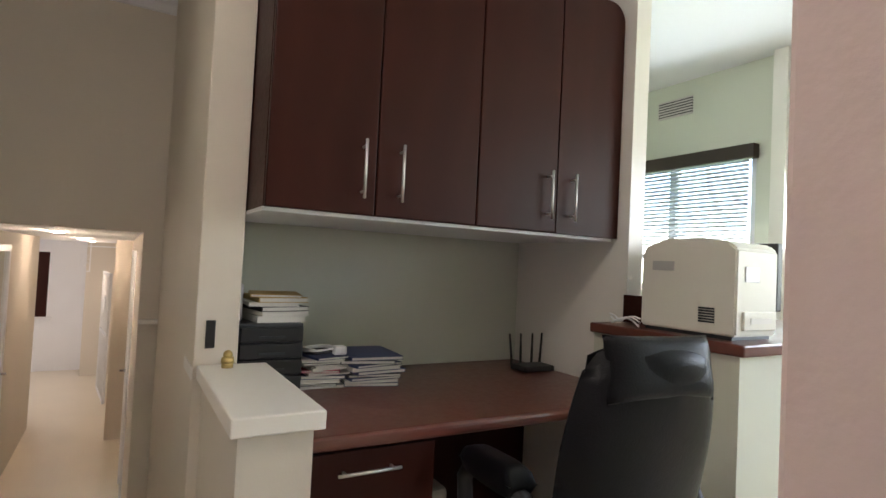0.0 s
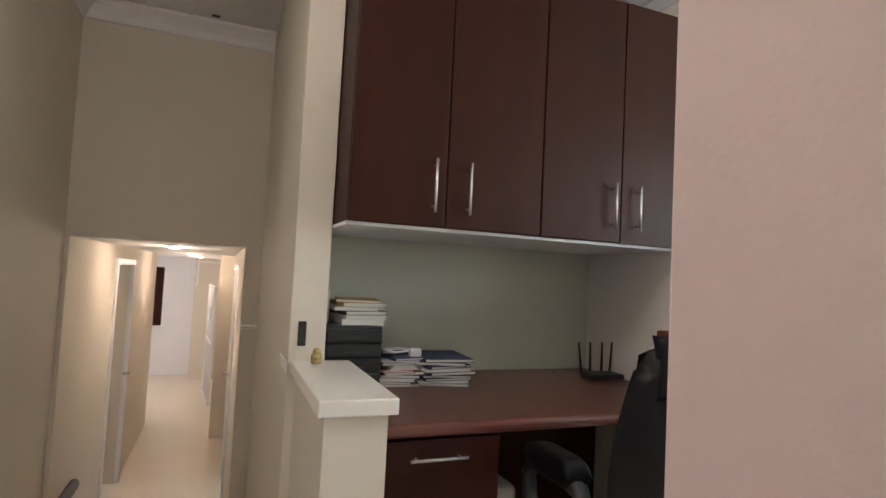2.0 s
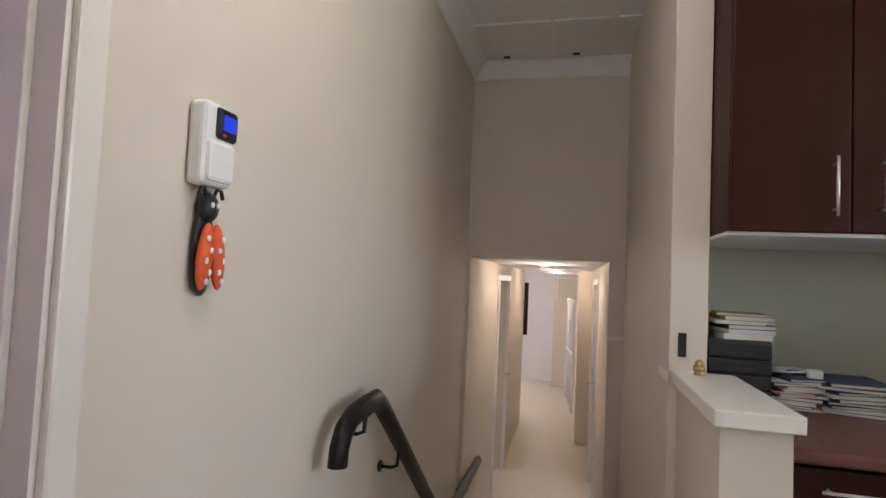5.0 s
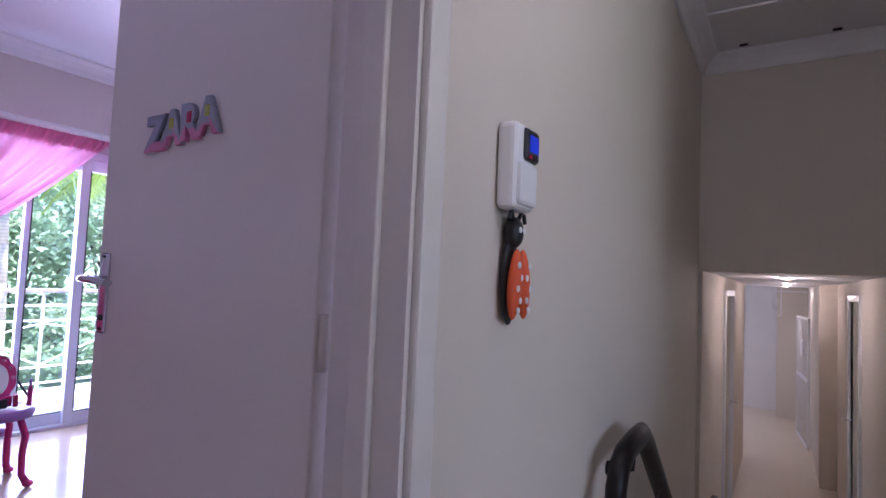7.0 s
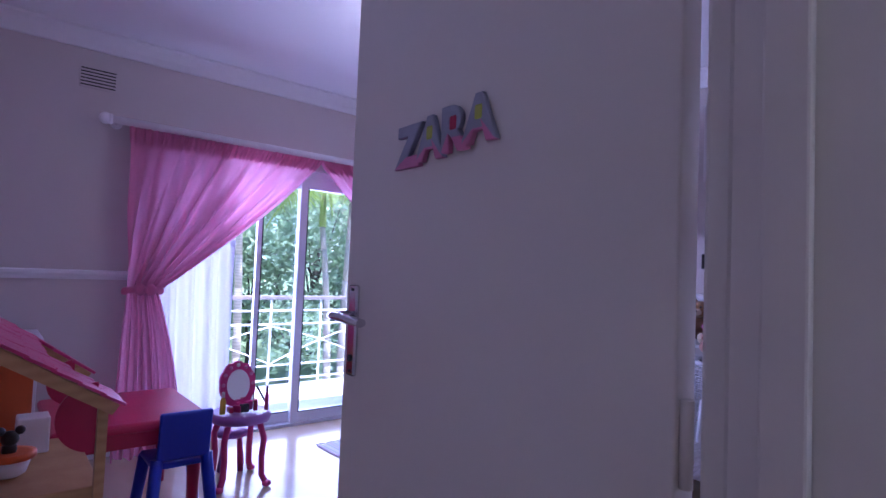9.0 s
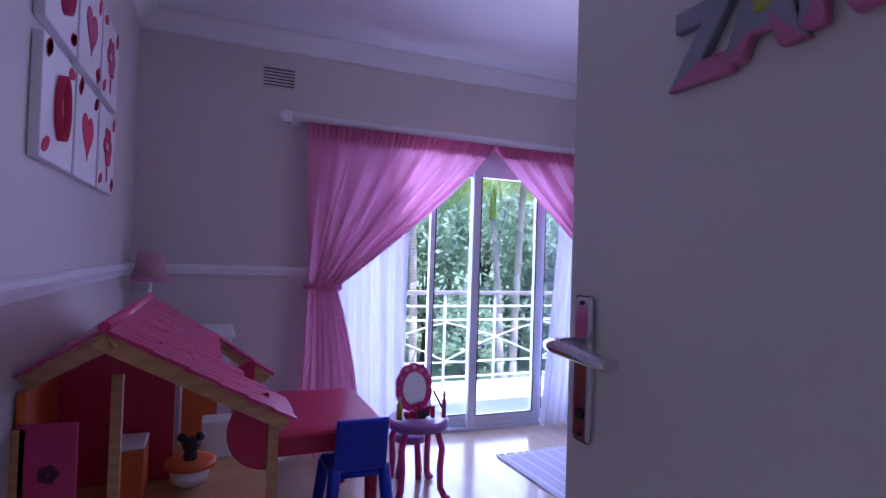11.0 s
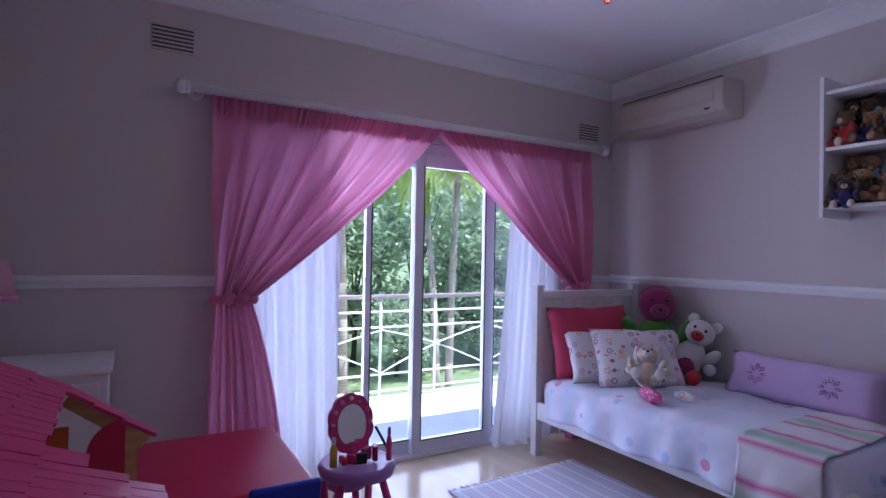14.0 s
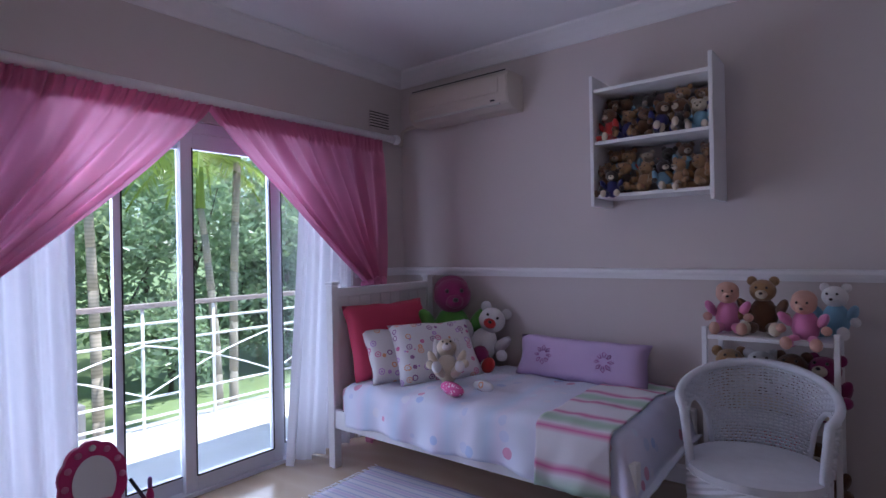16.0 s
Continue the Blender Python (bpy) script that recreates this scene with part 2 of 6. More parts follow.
DARKBARK = mat("dark_mossy_bark", (0.07, 0.06, 0.045), 0.9, var=0.3, scale=9, bump=0.3)
BARK = mat("grey_palm_bark", (0.30, 0.27, 0.22), 0.85, var=0.3, scale=9, bump=0.4)
banded(BARK, [(0.34, 0.31, 0.26), (0.22, 0.19, 0.15), (0.32, 0.29, 0.24)], 3, axis=2, distort=2, mix_amount=0.7)
GRASS = mat("mown_lawn", (0.19, 0.26, 0.11), 0.9, var=0.45, scale=0.8, fine=30, bump=0.6)
PAVE = mat("pale_concrete_paving", (0.70, 0.68, 0.64), 0.85, var=0.12, scale=3, bump=0.2)
FUR = {
    "tan": mat("tan_plush", (0.36, 0.21, 0.10), 0.95, var=0.3, scale=16, fine=300, bump=0.6, sheen=0.4),
    "brown": mat("brown_plush", (0.14, 0.065, 0.030), 0.95, var=0.3, scale=16, fine=300, bump=0.6, sheen=0.4),
    "dark": mat("dark_plush", (0.035, 0.022, 0.020), 0.95, var=0.3, scale=16, fine=300, bump=0.6, sheen=0.4),
    "cream": mat("cream_plush", (0.62, 0.52, 0.40), 0.95, var=0.15, scale=16, fine=300, bump=0.6, sheen=0.4),
    "white": mat("white_plush", (0.72, 0.70, 0.70), 0.95, var=0.12, scale=16, fine=300, bump=0.6, sheen=0.4),
    "red": mat("red_plush", (0.50, 0.03, 0.03), 0.95, var=0.2, scale=16, fine=300, bump=0.5, sheen=0.3),
    "plum": mat("plum_plush", (0.24, 0.015, 0.10), 0.95, var=0.2, scale=16, fine=300, bump=0.5, sheen=0.3),
    "green": mat("green_plush", (0.10, 0.32, 0.05), 0.95, var=0.2, scale=16, fine=300, bump=0.5, sheen=0.3),
    "navy": mat("navy_plush", (0.03, 0.03, 0.16), 0.95, var=0.2, scale=16, fine=300, bump=0.5, sheen=0.3),
    "pink": mat("pink_plush", (0.66, 0.22, 0.42), 0.95, var=0.15, scale=16, fine=300, bump=0.4, sheen=0.3),
    "skin": mat("vinyl_doll", (0.60, 0.34, 0.27), 0.5, var=0.08, bump=0.02),
    "yellow": mat("yellow_plush", (0.60, 0.42, 0.05), 0.95, var=0.2, scale=16, fine=300, bump=0.5),
    "blue": mat("sky_blue_plush", (0.25, 0.45, 0.60), 0.95, var=0.2, scale=16, fine=300, bump=0.5),
}


# ---- shape helpers ----
def box(bm, x0, x1, y0, y1, z0, z1, bev=0.0, seg=2, mi=0, m=None):
    t = Matrix.LocRotScale(((x0 + x1) / 2, (y0 + y1) / 2, (z0 + z1) / 2), None, (abs(x1 - x0), abs(y1 - y0), abs(z1 - z0)))
    geo = bmesh.ops.create_cube(bm, size=1, matrix=t)
    verts = geo["verts"]
    if bev:
        edges = list({e for v in verts for e in v.link_edges})
        made = bmesh.ops.bevel(bm, geom=edges, offset=bev, segments=seg, affect="EDGES", profile=0.5)
        verts = list({v for f in made["faces"] for v in f.verts} | {v for v in verts if v.is_valid})
    for f in {f for v in verts for f in v.link_faces}:
        f.material_index = mi
    if m is not None:
        bmesh.ops.transform(bm, matrix=m, verts=verts)
    return verts


def rod(bm, p, q, r, r2=None, seg=12, mi=0):
    p, q = Vector(p), Vector(q)
    d = q - p
    m = Matrix.Translation((p + q) / 2) @ d.to_track_quat("Z", "Y").to_matrix().to_4x4()
    geo = bmesh.ops.create_cone(bm, cap_ends=True, segments=seg, radius1=r, radius2=r if r2 is None else r2, depth=d.length, matrix=m)
    for f in {f for v in geo["verts"] for f in v.link_faces}:
        f.material_index, f.smooth = mi, len(f.verts) == 4
    return geo["verts"]


def ball(bm, c, r, seg=14, mi=0, m=None):
    r = (r, r, r) if isinstance(r, (int, float)) else r
    t = Matrix.LocRotScale(c, None, r)
    geo = bmesh.ops.create_uvsphere(bm, u_segments=seg, v_segments=max(6, seg * 2 // 3), radius=1, matrix=t if m is None else m @ t)
    for f in {f for v in geo["verts"] for f in v.link_faces}:
        f.material_index, f.smooth = mi, True
    return geo["verts"]


def sweep(bm, pts, shape, closed=False, mi=0, up=(0, 0, 1), smooth=True):
    """A profile (list of (side, up) offsets) carried along a line of points; shape may be a radius."""
    pts = [Vector(p) for p in pts]
    if isinstance(shape, (int, float)):
        shape = [(shape * math.cos(k * math.tau / 10), shape * math.sin(k * math.tau / 10)) for k in range(10)]
    rings, last = [], None
    for k, p in enumerate(pts):
        a = pts[k - 1] if k or closed else p
        b = pts[(k + 1) % len(pts)] if k + 1 < len(pts) or closed else p
        d = (b - a).normalized()
        side = d.cross(Vector(up))
        side = side.normalized() if side.length > 1e-4 else Vector((1, 0, 0))
        if last is not None and side.dot(last) < 0:
            side = -side
        last = side
        top = side.cross(d)
        rings.append([bm.verts.new(p + side * s + top * u) for s, u in shape])
    n = len(shape)
    for k in range(len(rings) if closed else len(rings) - 1):
        r0, r1 = rings[k], rings[(k + 1) % len(rings)]
        for j in range(n):
            f = bm.faces.new((r0[j], r0[(j + 1) % n], r1[(j + 1) % n], r1[j]))
            f.material_index, f.smooth = mi, smooth
    if not closed:
        bm.faces.new(rings[0][::-1]).material_index = mi
        bm.faces.new(rings[-1]).material_index = mi


def lathe(bm, rings, c=(0, 0, 0), seg=20, mi=0):
    """A turned shape from (radius, height) pairs."""
    made = [[bm.verts.new((c[0] + r * math.cos(k * math.tau / seg), c[1] + r * math.sin(k * math.tau / seg), c[2] + z)) for k in range(seg)] for r, z in rings]
    for a, b in zip(made, made[1:]):
        for k in range(seg):
            f = bm.faces.new((a[k], a[(k + 1) % seg], b[(k + 1) % seg], b[k]))
            f.smooth, f.material_index = True, mi
    for ring, turn in ((made[0], -1), (made[-1], 1)):
        bm.faces.new(ring[::turn]).material_index = mi


def sheet(bm, nu, nv, at, mi=0):
    """A cloth-like grid whose points are at(u, v)."""
    g = [[bm.verts.new(at(u / nu, v / nv)) for u in range(nu + 1)] for v in range(nv + 1)]
    for v in range(nv):
        for u in range(nu):
            f = bm.faces.new((g[v][u], g[v][u + 1], g[v + 1][u + 1], g[v + 1][u]))
            f.smooth, f.material_index = True, mi


def prism(bm, outline, depth, m=None, mi=0):
    """A flat outline in x and z, made depth thick along y."""
    a = [bm.verts.new((x, 0, z)) for x, z in outline]
    b = [bm.verts.new((x, depth, z)) for x, z in outline]
    n = len(outline)
    faces = [bm.faces.new(a), bm.faces.new(b[::-1])] + [bm.faces.new((a[k], b[k], b[(k + 1) % n], a[(k + 1) % n])) for k in range(n)]
    for f in faces:
        f.material_index = mi
    if m is not None:
        bmesh.ops.transform(bm, matrix=m, verts=a + b)


def obj(name, bm, mats):
    bmesh.ops.recalc_face_normals(bm, faces=bm.faces)
    me = bpy.data.meshes.new(name)
    bm.to_mesh(me)
    bm.free()
    for m in mats if isinstance(mats, (list, tuple)) else [mats]:
        me.materials.append(m)
    return new(name, me)


def chain(ob):
    m = ob.matrix_basis.copy()
    while ob.parent:
        m = ob.parent.matrix_basis @ ob.matrix_parent_inverse @ m
        ob = ob.parent
    return m


def part(name, bm, material, parent, label=""):
    """One mesh under a thing or a part, its shape given in world places."""
    ob = obj(name, bm, material)
    ob.parent = parent
    ob.matrix_parent_inverse = chain(parent).inverted()
    if label:
        ob["label"] = label
    return ob


def thing(name, at, label, category, group="", kind=""):
    """An empty at the base of a thing, to carry its parts."""
    ob = new(name)
    ob.empty_display_size = 0.05
    ob.matrix_basis = Matrix.Translation(at)
    return tagged(ob, label, category, group, kind)


def solid(name, mats, label, category, group="", kind="", **boxes):
    """One thing or piece of the setting made of boxes."""
    bm = bmesh.new()
    for b in boxes["boxes"]:
        box(bm, *b[:6], bev=boxes.get("bev", 0.0))
    return tagged(obj(name, bm, mats), label, category, group, kind)


def boxes(*rows, bev=0.0):
    bm = bmesh.new()
    for r in rows:
        box(bm, *r, bev=bev)
    return bm


def setting(name, mats, label, *rows, bev=0.0):
    return tagged(obj(name, boxes(*rows, bev=bev), mats), label, name.split("_")[0], kind="structure")

# ---- the setting: bedroom ----
setting("floor_bedroom", FLOOR, "glossy pale laminate bedroom floor", (-4.85, -0.925, -0.70, 3.14, -0.12, 0.0))
setting("wall_bedroom_window", BEDWALL, "greige painted wall round a wide glass door", (-4.85, -4.70, -0.82, 0.35, -0.1, 2.6), (-4.85, -4.70, 2.62, 3.26, -0.1, 2.6), (-4.85, -4.70, 0.35, 2.62, 1.98, 2.6))
setting("wall_bedroom_south", BEDWALL, "greige painted wall with small canvases", (-4.70, -0.98, -0.82, -0.70, -0.1, 2.6))
setting("wall_bedroom_north", BEDWALL, "greige painted wall behind the bed", (-4.70, -0.98, 3.14, 3.26, -0.1, 2.6))
setting("wall_landing_west", [WALL], "cream wall with a doorway, stairs beside it", (-0.978, -0.87, 0.17, 3.25, -0.9, 2.62), (-0.978, -0.87, -1.6, -0.68, -0.1, 2.62), (-0.978, -0.87, -0.68, 0.17, 2.06, 2.62))
setting("wall_bedroom_east", BEDWALL, "greige inner face of the bedroom wall", (-0.99, -0.98, 0.23, 3.14, 0, 2.6), (-0.99, -0.98, -0.70, 0.23, 2.10, 2.6))
setting("ceiling_bedroom", CEIL, "smooth white bedroom ceiling", (-4.85, -0.98, -0.82, 3.26, 2.6, 2.7))


def moulding(name, mats, label, pts, profile):
    bm = bmesh.new()
    sweep(bm, pts, profile, smooth=False)
    return tagged(obj(name, bm, mats), label, "moulding", kind="structure")


COVE = [(0, 0), (0.095, 0), (0.09, -0.015), (0.06, -0.035), (0.03, -0.065), (0.012, -0.10), (0, -0.105)]
DADO = [(0, -0.028), (0.012, -0.028), (0.016, -0.010), (0.026, 0.006), (0.026, 0.022), (0.012, 0.030), (0, 0.030)]
SKIRT = [(0, 0), (0.014, 0), (0.014, 0.085), (0.006, 0.10), (0, 0.10)]
Z0 = 2.598
for nm, ma, prof, zz in (("trim_cornice", CEIL, COVE, Z0), ("trim_dado", WHITE, DADO, 1.12), ("baseboard", WHITE, SKIRT, 0.002)):
    lab = {"trim_cornice": "white coved plaster cornice", "trim_dado": "white moulded dado rail", "baseboard": "white painted baseboard"}[nm]
    runs = [[(-1.0, 3.139), (-4.699, 3.139)], [(-4.699, -0.699), (-1.0, -0.699)]]
    runs += [[(-4.699, 3.139), (-4.699, -0.699)]] if nm == "trim_cornice" else [[(-4.699, 0.34), (-4.699, -0.699)], [(-4.699, 3.139), (-4.699, 2.64)]]
    for a, b in runs:
        moulding(nm, ma, lab, [(*a, zz), (*b, zz)], [(-s, u) for s, u in prof])

# door frame, lining and architrave
door_frame = thing("door_1", (-0.92, -0.25, 0), "white painted doorway frame with moulded architrave", "door frame", kind="structure")
part("lining", boxes((-0.985, -0.865, 0.15, 0.172, 0, 2.05), (-0.985, -0.865, -0.682, -0.66, 0, 2.05), (-0.985, -0.865, -0.66, 0.15, 2.03, 2.055)), TRIM, door_frame)
part("stop", boxes((-0.955, -0.915, 0.136, 0.15, 0, 2.03), (-0.955, -0.915, -0.66, -0.646, 0, 2.03), bev=0.003), TRIM, door_frame)
part("architrave", boxes((-0.868, -0.850, 0.16, 0.215, 0, 2.10), (-0.868, -0.850, -0.725, -0.67, 0, 2.10), (-0.868, -0.850, -0.67, 0.16, 2.045, 2.10), bev=0.006), TRIM, door_frame)
part("inner_architrave", boxes((-1.017, -0.988, 0.160, 0.225, 0, 2.10), (-1.004, -0.988, -0.67, 0.165, 2.045, 2.10), bev=0.005), TRIM, door_frame)

# the open door leaf, hinged at its origin and lying along -x
leaf = thing("bedroom_door", (0, 0, 0), "white painted flush door standing open into the bedroom", "door")
part("panel", boxes((-0.718, 0.0, 0.0, 0.040, 0.012, 2.025), bev=0.003), TRIM, leaf)
bm = bmesh.new()
box(bm, -0.696, -0.660, -0.008, 0.0, 1.005, 1.185, bev=0.006, seg=3)
plate = part("handle_plate", bm, CHROME, leaf, "worn chrome handle plate")
bm = bmesh.new()
sweep(bm, [(-0.678, -0.006, 1.125), (-0.678, -0.040, 1.126), (-0.674, -0.053, 1.126), (-0.656, -0.058, 1.126), (-0.606, -0.056, 1.124), (-0.566, -0.050, 1.120)], [(0.011 * math.cos(k * math.tau / 12), 0.008 * math.sin(k * math.tau / 12)) for k in range(12)])
part("lever", bm, CHROME, plate, "curved chrome lever")
bm = bmesh.new()
rod(bm, (-0.678, -0.011, 1.040), (-0.678, -0.006, 1.040), 0.007)
for zz in (1.015, 1.176):
    rod(bm, (-0.678, -0.010, zz), (-0.678, -0.006, zz), 0.0028)
part("keyhole", bm, BLACK, plate)
for zz in (0.25, 1.05, 1.8):
    bm = bmesh.new()
    rod(bm, (0.006, 0.012, zz - 0.045), (0.006, 0.012, zz + 0.045), 0.007)
    part("hinge", bm, TRIM, leaf)
leaf.matrix_basis = pose(-1.037, 0.150, 0, 0, 0, -2.0)
LM = pose(-1.037, 0.150, 0, 0, 0, -2.0)

# two canvases with painted edges on the wall behind the door
for z0 in (1.235, 1.56):
    cv = thing("canvas_picture", (-1.01, 0.40, z0), "small canvas with red and white painted edges", "picture", "canvases behind the door")
    part("canvas", boxes((-1.050, -0.991, 0.236, 0.55, z0, z0 + 0.30), bev=0.003), CRIMSON, cv)
    part("painted_edge", boxes((-1.052, -0.9905, 0.234, 0.24, z0 + 0.10, z0 + 0.19)), PLASTERW, cv, "white painted band")
    part("lower_edge", boxes((-1.052, -0.9905, 0.234, 0.24, z0 - 0.002, z0 + 0.015)), BLACK, cv, "black painted corner")

# wooden letters on the door
LETTERM = [mat("grey_letter_paint", (0.34, 0.36, 0.46), 0.5, var=0.2, scale=20), CRIMSON, mat("lime_letter_paint", (0.45, 0.50, 0.08), 0.5), FUR["pink"]]
for k, ch in enumerate("ZARA"):
    cu = bpy.data.curves.new("letter", "FONT")
    cu.body, cu.size, cu.extrude, cu.bevel_depth, cu.offset = ch, 0.094, 0.003, 0.003, 0.003
    tmp = new("letter_shape", cu)
    me = bpy.data.meshes.new_from_object(tmp.evaluated_get(bpy.context.evaluated_depsgraph_get()))
    bpy.data.objects.remove(tmp)
    me.materials.clear()
    for lm in LETTERM:
        me.materials.append(lm)
    for poly in me.polygons:
        zz = poly.center.y
        poly.material_index = 3 if zz < 0.016 else (0 if zz < 0.075 else 3 if k % 2 else 0)
    x = (-0.528, -0.466, -0.404, -0.344)[k]
    letter = tagged(new("door_letter", me), "painted wooden letter stuck on the door, grey with pink feet", "letter", "letters on the door")
    letter.matrix_basis = LM @ pose(x, -0.0065, 1.404 + 0.005 * k, 90, 0, 0)
    if ch in "AR":
        bm = bmesh.new()
        box(bm, x + 0.024, x + 0.042, -0.0145, -0.002, 1.432 + 0.005 * k, 1.456 + 0.005 * k, bev=0.004)
        bmesh.ops.transform(bm, matrix=LM, verts=bm.verts)
        part("inlay", bm, LETTERM[1] if ch == "R" else LETTERM[2], letter)

# ---- the setting: landing, stairs, corridor ----
setting("floor_landing", TILE, "cream tiled landing floor", (-0.925, 0.20, -1.6, 1.30, -0.12, 0.0), (0.20, 4.0, -1.6, 3.3, -0.12, 0.0))
# Pink of the bedroom daylight falling here is mixed into the paint colour.
setting("wall_landing_east", mat("pink_lit_wall_paint", (0.70, 0.575, 0.54), 0.75, var=0.05, scale=1.4, fine=160, bump=0.08), "pale plastered wall end beside the study opening", (0.232, 0.352, -1.6, -0.053, -0.1, 2.62), bev=0.004)
setting("wall_landing_south", WALL, "cream wall closing the landing", (-0.98, 0.35, -1.72, -1.6, -0.1, 2.62))
setting("ceiling_landing", CEIL, "white boarded ceiling over landing and stairs", (-0.98, 0.35, -1.72, 3.3, 2.62, 2.7))
for xx in (-0.33, 0.02):
    setting("trim_ceiling_batten", CEIL, "thin batten over a ceiling board joint", (xx, xx + 0.03, -1.5, 3.2, 2.612, 2.621))
setting("trim_ceiling_joint", CEIL, "thin batten across the ceiling boards", (-0.86, 0.17, 2.62, 2.65, 2.610, 2.6195))
moulding("trim_cornice", CEIL, "white coved cornice above the stairs", [(-0.868, -1.5, 2.618), (-0.868, 3.248, 2.618)], [(s, u) for s, u in COVE])
moulding("trim_cornice", CEIL, "white coved cornice above the stairs", [(-0.868, 3.248, 2.616), (0.168, 3.248, 2.616)], [(s, u) for s, u in COVE])
setting("wall_stair_pillar", WALL, "cream wall end between stairs and study", (0.172, 0.292, 1.52, 3.37, -0.9, 2.62), bev=0.004)
setting("wall_half", WALL, "low cream half wall beside the desk", (0.20, 0.355, 0.962, 1.52, -0.1, 0.815), (0.175, 0.20, 1.30, 1.52, -0.9, -0.12))
setting("trim_ledge_cap", TRIM, "glossy white cap on the half wall", (0.182, 0.376, 0.942, 1.519, 0.816, 0.857), (0.165, 0.171, 1.50, 1.70, 0.818, 0.855), bev=0.004)
setting("wall_over_corridor", WALL, "cream wall above the corridor opening", (-0.87, 0.172, 3.25, 3.37, 1.28, 2.62))
setting("wall_beside_corridor", WALL, "cream wall beside the corridor opening", (0.075, 0.172, 3.25, 3.37, -0.9, 1.28))
setting("wall_corridor_jamb", WALL, "cream jamb of the corridor opening", (-0.87, -0.845, 3.25, 3.37, -0.9, 1.28))
setting("trim_low_ledge", TRIM, "small white ledge at the wall corner", (0.072, 0.171, 3.215, 3.249, 0.775, 0.80), bev=0.004)
setting("floor_corridor", TILE, "glossy cream corridor floor", (-2.5, 0.9, 2.30, 11.2, -1.0, -0.90))
setting("wall_corridor_west", WALL, "cream corridor wall", (-0.965, -0.845, 3.37, 4.75, -0.9, 1.28), (-0.965, -0.845, 5.55, 7.55, -0.9, 1.28), (-0.965, -0.845, 4.75, 5.55, 1.12, 1.28))
setting("wall_corridor_east", WALL, "cream corridor wall", (0.075, 0.19, 3.37, 4.7, -0.9, 1.28), (0.075, 0.19, 5.45, 6.80, -0.9, 1.28), (-0.085, 0.19, 6.80, 11.0, -0.9, 1.28), (0.075, 0.19, 4.7, 5.45, 1.12, 1.28))
setting("wall_corridor_end", WHITE, "white wall at the corridor's end", (-2.5, -1.40, 11.0, 11.12, -0.9, 1.28), (-1.40, -1.02, 11.0, 11.12, -0.9, 0.0), (-1.40, -1.02, 11.0, 11.12, 1.12, 1.28), (-1.02, 0.19, 11.0, 11.12, -0.9, 1.28))
setting("wall_corridor_pier", WALL, "cream pier at the corridor's end", (-0.52, -0.086, 10.45, 10.999, -0.9, 1.279), bev=0.004)
setting("wall_corridor_lobby", WALL, "cream wall of the lobby off the corridor", (-2.5, -2.4, 7.55, 11.0, -0.9, 1.28), (-2.4, -0.965, 7.45, 7.55, -0.9, 1.28))
setting("ceiling_corridor", CEIL, "white corridor ceiling", (-2.5, 0.9, 3.37, 11.2, 1.28, 1.36))
setting("wall_side_rooms", WALL, "plain wall of the side rooms", (-1.6, -1.5, 4.6, 5.7, -0.9, 1.28), (0.8, 0.9, 4.5, 5.6, -0.9, 1.28))
for k in range(5):
    setting("stair_step", TILE, "cream tiled stair step", (-0.868, 0.171, 1.30 + 0.25 * k, 1.56 + 0.25 * k, -0.95, -0.18 * (k + 1)), bev=0.004)


def corridor_door(x, y0, y1, side, ajar):
    d = thing("door_2" if side < 0 else "door_3", (x, (y0 + y1) / 2, -0.9), "white framed corridor doorway with its door ajar", "door", kind="structure")
    part("frame", boxes((x - 0.02, x + 0.02, y0 - 0.06, y0, -0.9, 1.12), (x - 0.02, x + 0.02, y1, y1 + 0.06, -0.9, 1.12), (x - 0.02, x + 0.02, y0 - 0.06, y1 + 0.06, 1.12, 1.175), bev=0.004), WHITE, d)
    bm = bmesh.new()
    box(bm, -0.02, 0.02, 0, y1 - y0, -0.89, 1.11, bev=0.003)
    bmesh.ops.transform(bm, matrix=pose(x + side * 0.06, y0 + 0.01, 0, 0, 0, ajar), verts=bm.verts)
    panel = part("panel", bm, WHITE, d)
    bm = bmesh.new()
    rod(bm, (x - side * 0.0, y1 - 0.08, 0.12), (x - side * 0.06, y1 - 0.08, 0.12), 0.01)
    part("knob", bm, CHROME, panel)


corridor_door(-0.845, 4.75, 5.55, -1, 18)
corridor_door(0.075, 4.70, 5.45, 1, -12)
gate = thing("security_gate", (0.03, 8.9, -0.9), "white steel security gate folded against the corridor wall", "gate")
part("gate_frame", boxes((0.02, 0.05, 8.3, 8.33, -0.87, 0.85), (0.02, 0.05, 9.3, 9.33, -0.87, 0.85), (0.02, 0.05, 8.3, 9.33, 0.82, 0.85), (0.02, 0.05, 8.3, 9.33, -0.87, -0.84), (0.02, 0.05, 8.3, 9.33, 0.0, 0.03)), WHITE, gate)
for k in range(1, 8):
    bm = bmesh.new()
    rod(bm, (0.035, 8.3 + 0.128 * k, -0.86), (0.035, 8.3 + 0.128 * k, 0.84), 0.007, seg=6)
    part("bar", bm, WHITE, gate)
bm = bmesh.new()
box(bm, 0.015, 0.055, 8.75, 8.9, 0.3, 0.52, bev=0.01)
part("lock_plate", bm, WHITE, gate)
gate.matrix_basis = pose(-0.20, 8.9, -0.9, 0, 0, 6)
dd = thing("window_3", (-1.21, 11.0, 0.0), "dark window with a white frame and sill at the corridor's end", "window", kind="structure")
